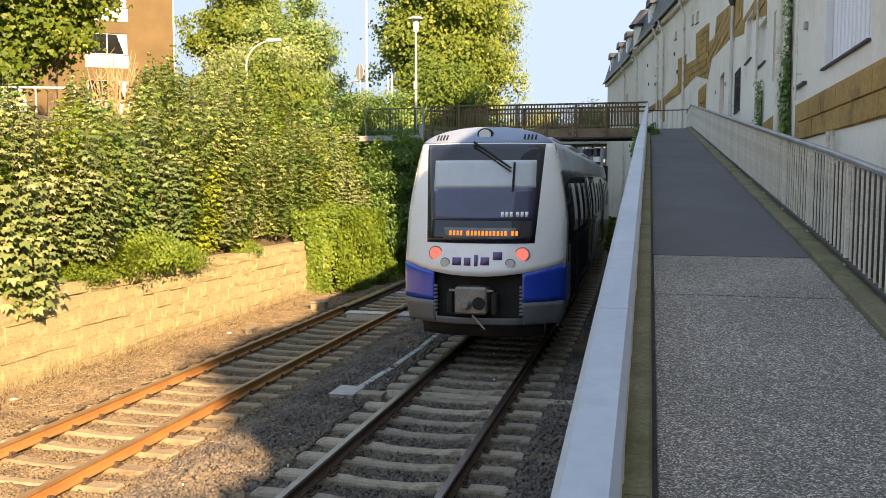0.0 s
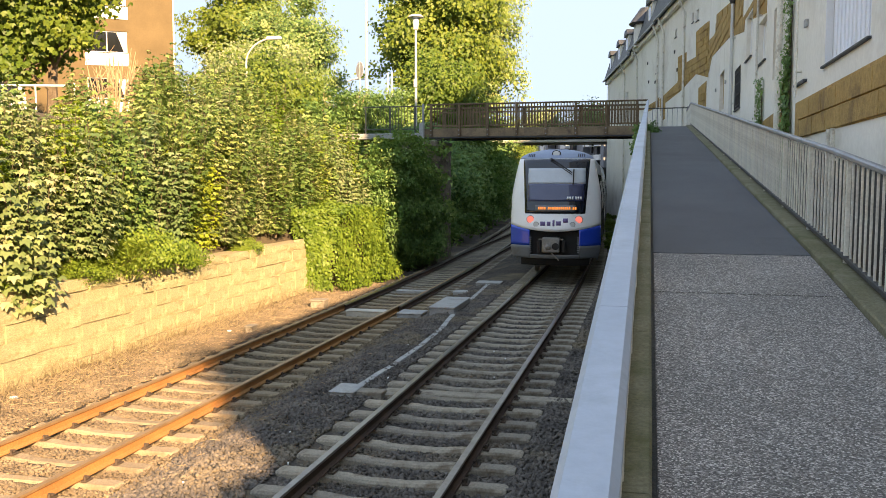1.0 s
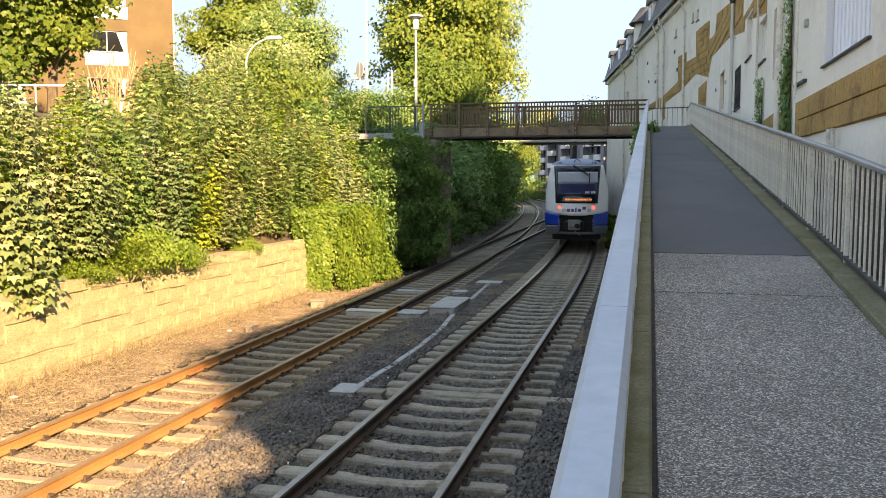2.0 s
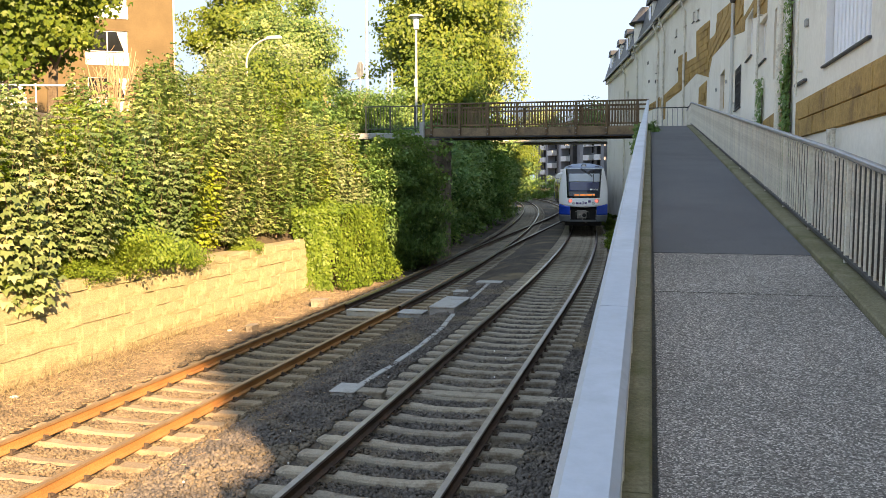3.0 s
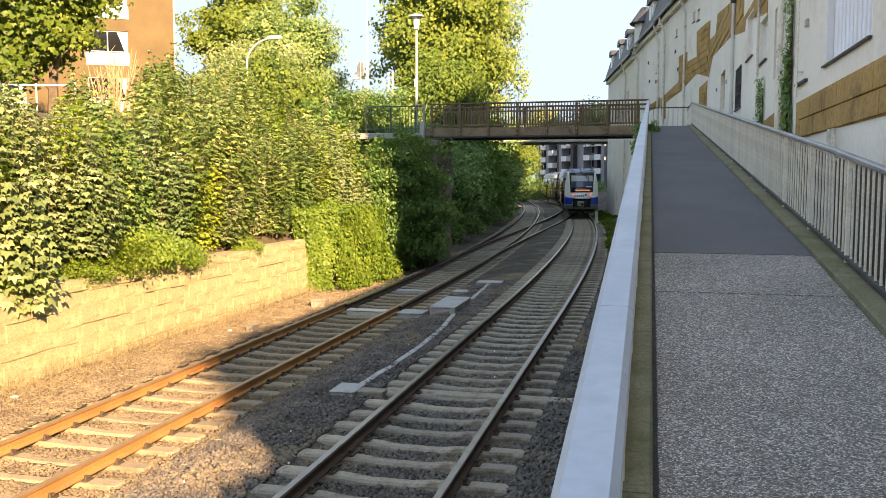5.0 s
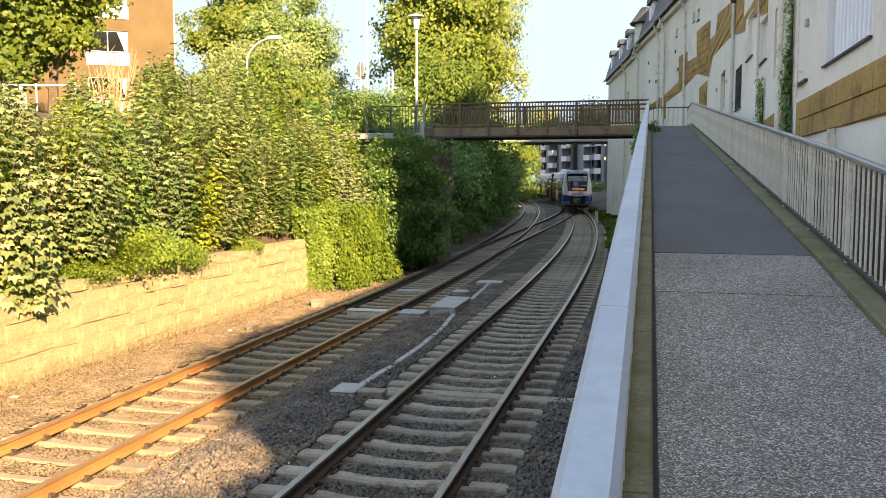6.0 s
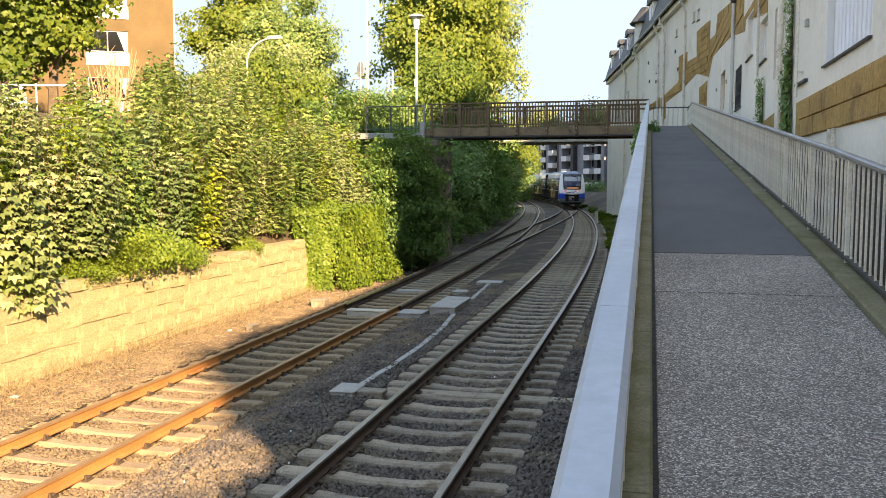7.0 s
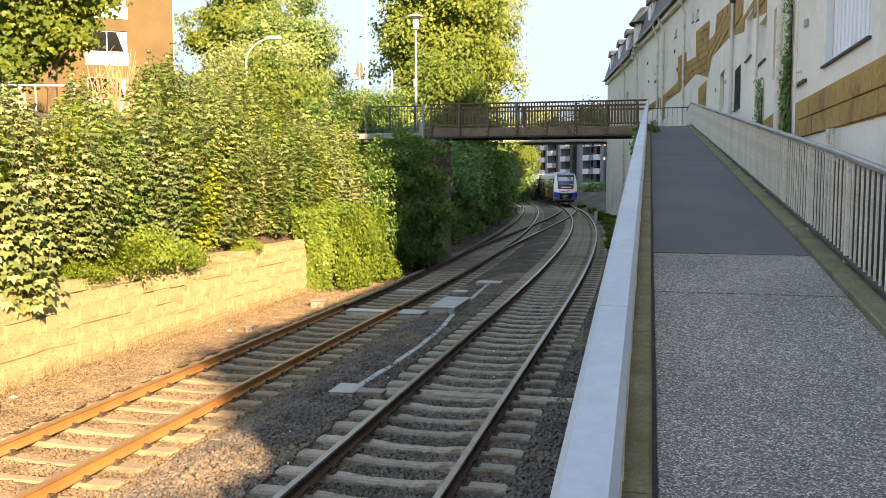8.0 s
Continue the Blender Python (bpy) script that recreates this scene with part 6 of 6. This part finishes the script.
    for y0, y1 in ((6.6, 10.0), (11.0, 15.4), (16.2, 19.6)):
        part("engine_box", block(-1.18, 1.18, y0, y1, 0.32, 0.62, 0.04), T_UNDER, c)
    part("end_wall", block(-1.3, 1.3, CAR_L - 0.05, CAR_L, 0.6, 3.75, 0.03), T_UNDER, c)
    part("gangway", block(-0.9, 0.9, CAR_L, CAR_L + 0.32, 0.7, 3.5, 0.08), T_UNDER, c, "black gangway bellows")
    for y in (4.0, 22.6):
        b = part("bogie", block(-1.0, 1.0, y - 1.4, y + 1.4, 0.38, 0.62, 0.04), T_UNDER, c)
        for o in (-0.95, 0.95):
            for s in (-1, 1):
                part("wheel", tube((s * 0.69, y + o, 0.385), (s * 0.81, y + o, 0.385), 0.385, seg=24), T_STEELG, b)
    return c

def settle(z):
    """The body sits high over its wheels and is a little lower built than drawn above."""
    if z < 0.5:
        return 0.685 - (0.5 - z) * 0.78
    return z + 0.185 - 0.0226 * (z - 0.5) if z < 3.6 else 3.715 + (z - 3.6) * 0.77

def raise_body(c):
    for ob in c.children_recursive:
        if ob.name.split(".")[0] not in ("wheel", "bogie"):
            for v in ob.data.vertices:
                v.co.z = settle(v.co.z)

car_a = railcar()
raise_body(car_a)
car_b = copy_thing(car_a, I4)

def line_point(y):
    return Vector((X_NEAR - 0.1 - dev(y), y, 0))

def train_y(t):
    """Where the rear cab stands along the line."""
    return 13.6 + 12.1 * t - 0.145 * t * t

def motions():
    rows_a, rows_b = [], []
    for i in range(33):
        t = i * 0.25
        y = train_y(t)
        p, q = line_point(y + 4.0), line_point(y + 22.6)
        d = (q - p).normalized()
        a = math.degrees(math.atan2(-d.x, d.y))
        o = p - d * 4.0
        rows_a.append((t, pose(o.x, o.y, 0, 0, 0, a)))
        e = y + CAR_L + 0.64
        p, q = line_point(e + 4.0), line_point(e + 22.6)
        d = (q - p).normalized()
        a = math.degrees(math.atan2(-d.x, d.y))
        o = q + d * 4.0
        rows_b.append((t, pose(o.x, o.y, 0, 0, 0, a + 180)))
    walk(car_a, rows_a)
    walk(car_b, rows_b)

motions()
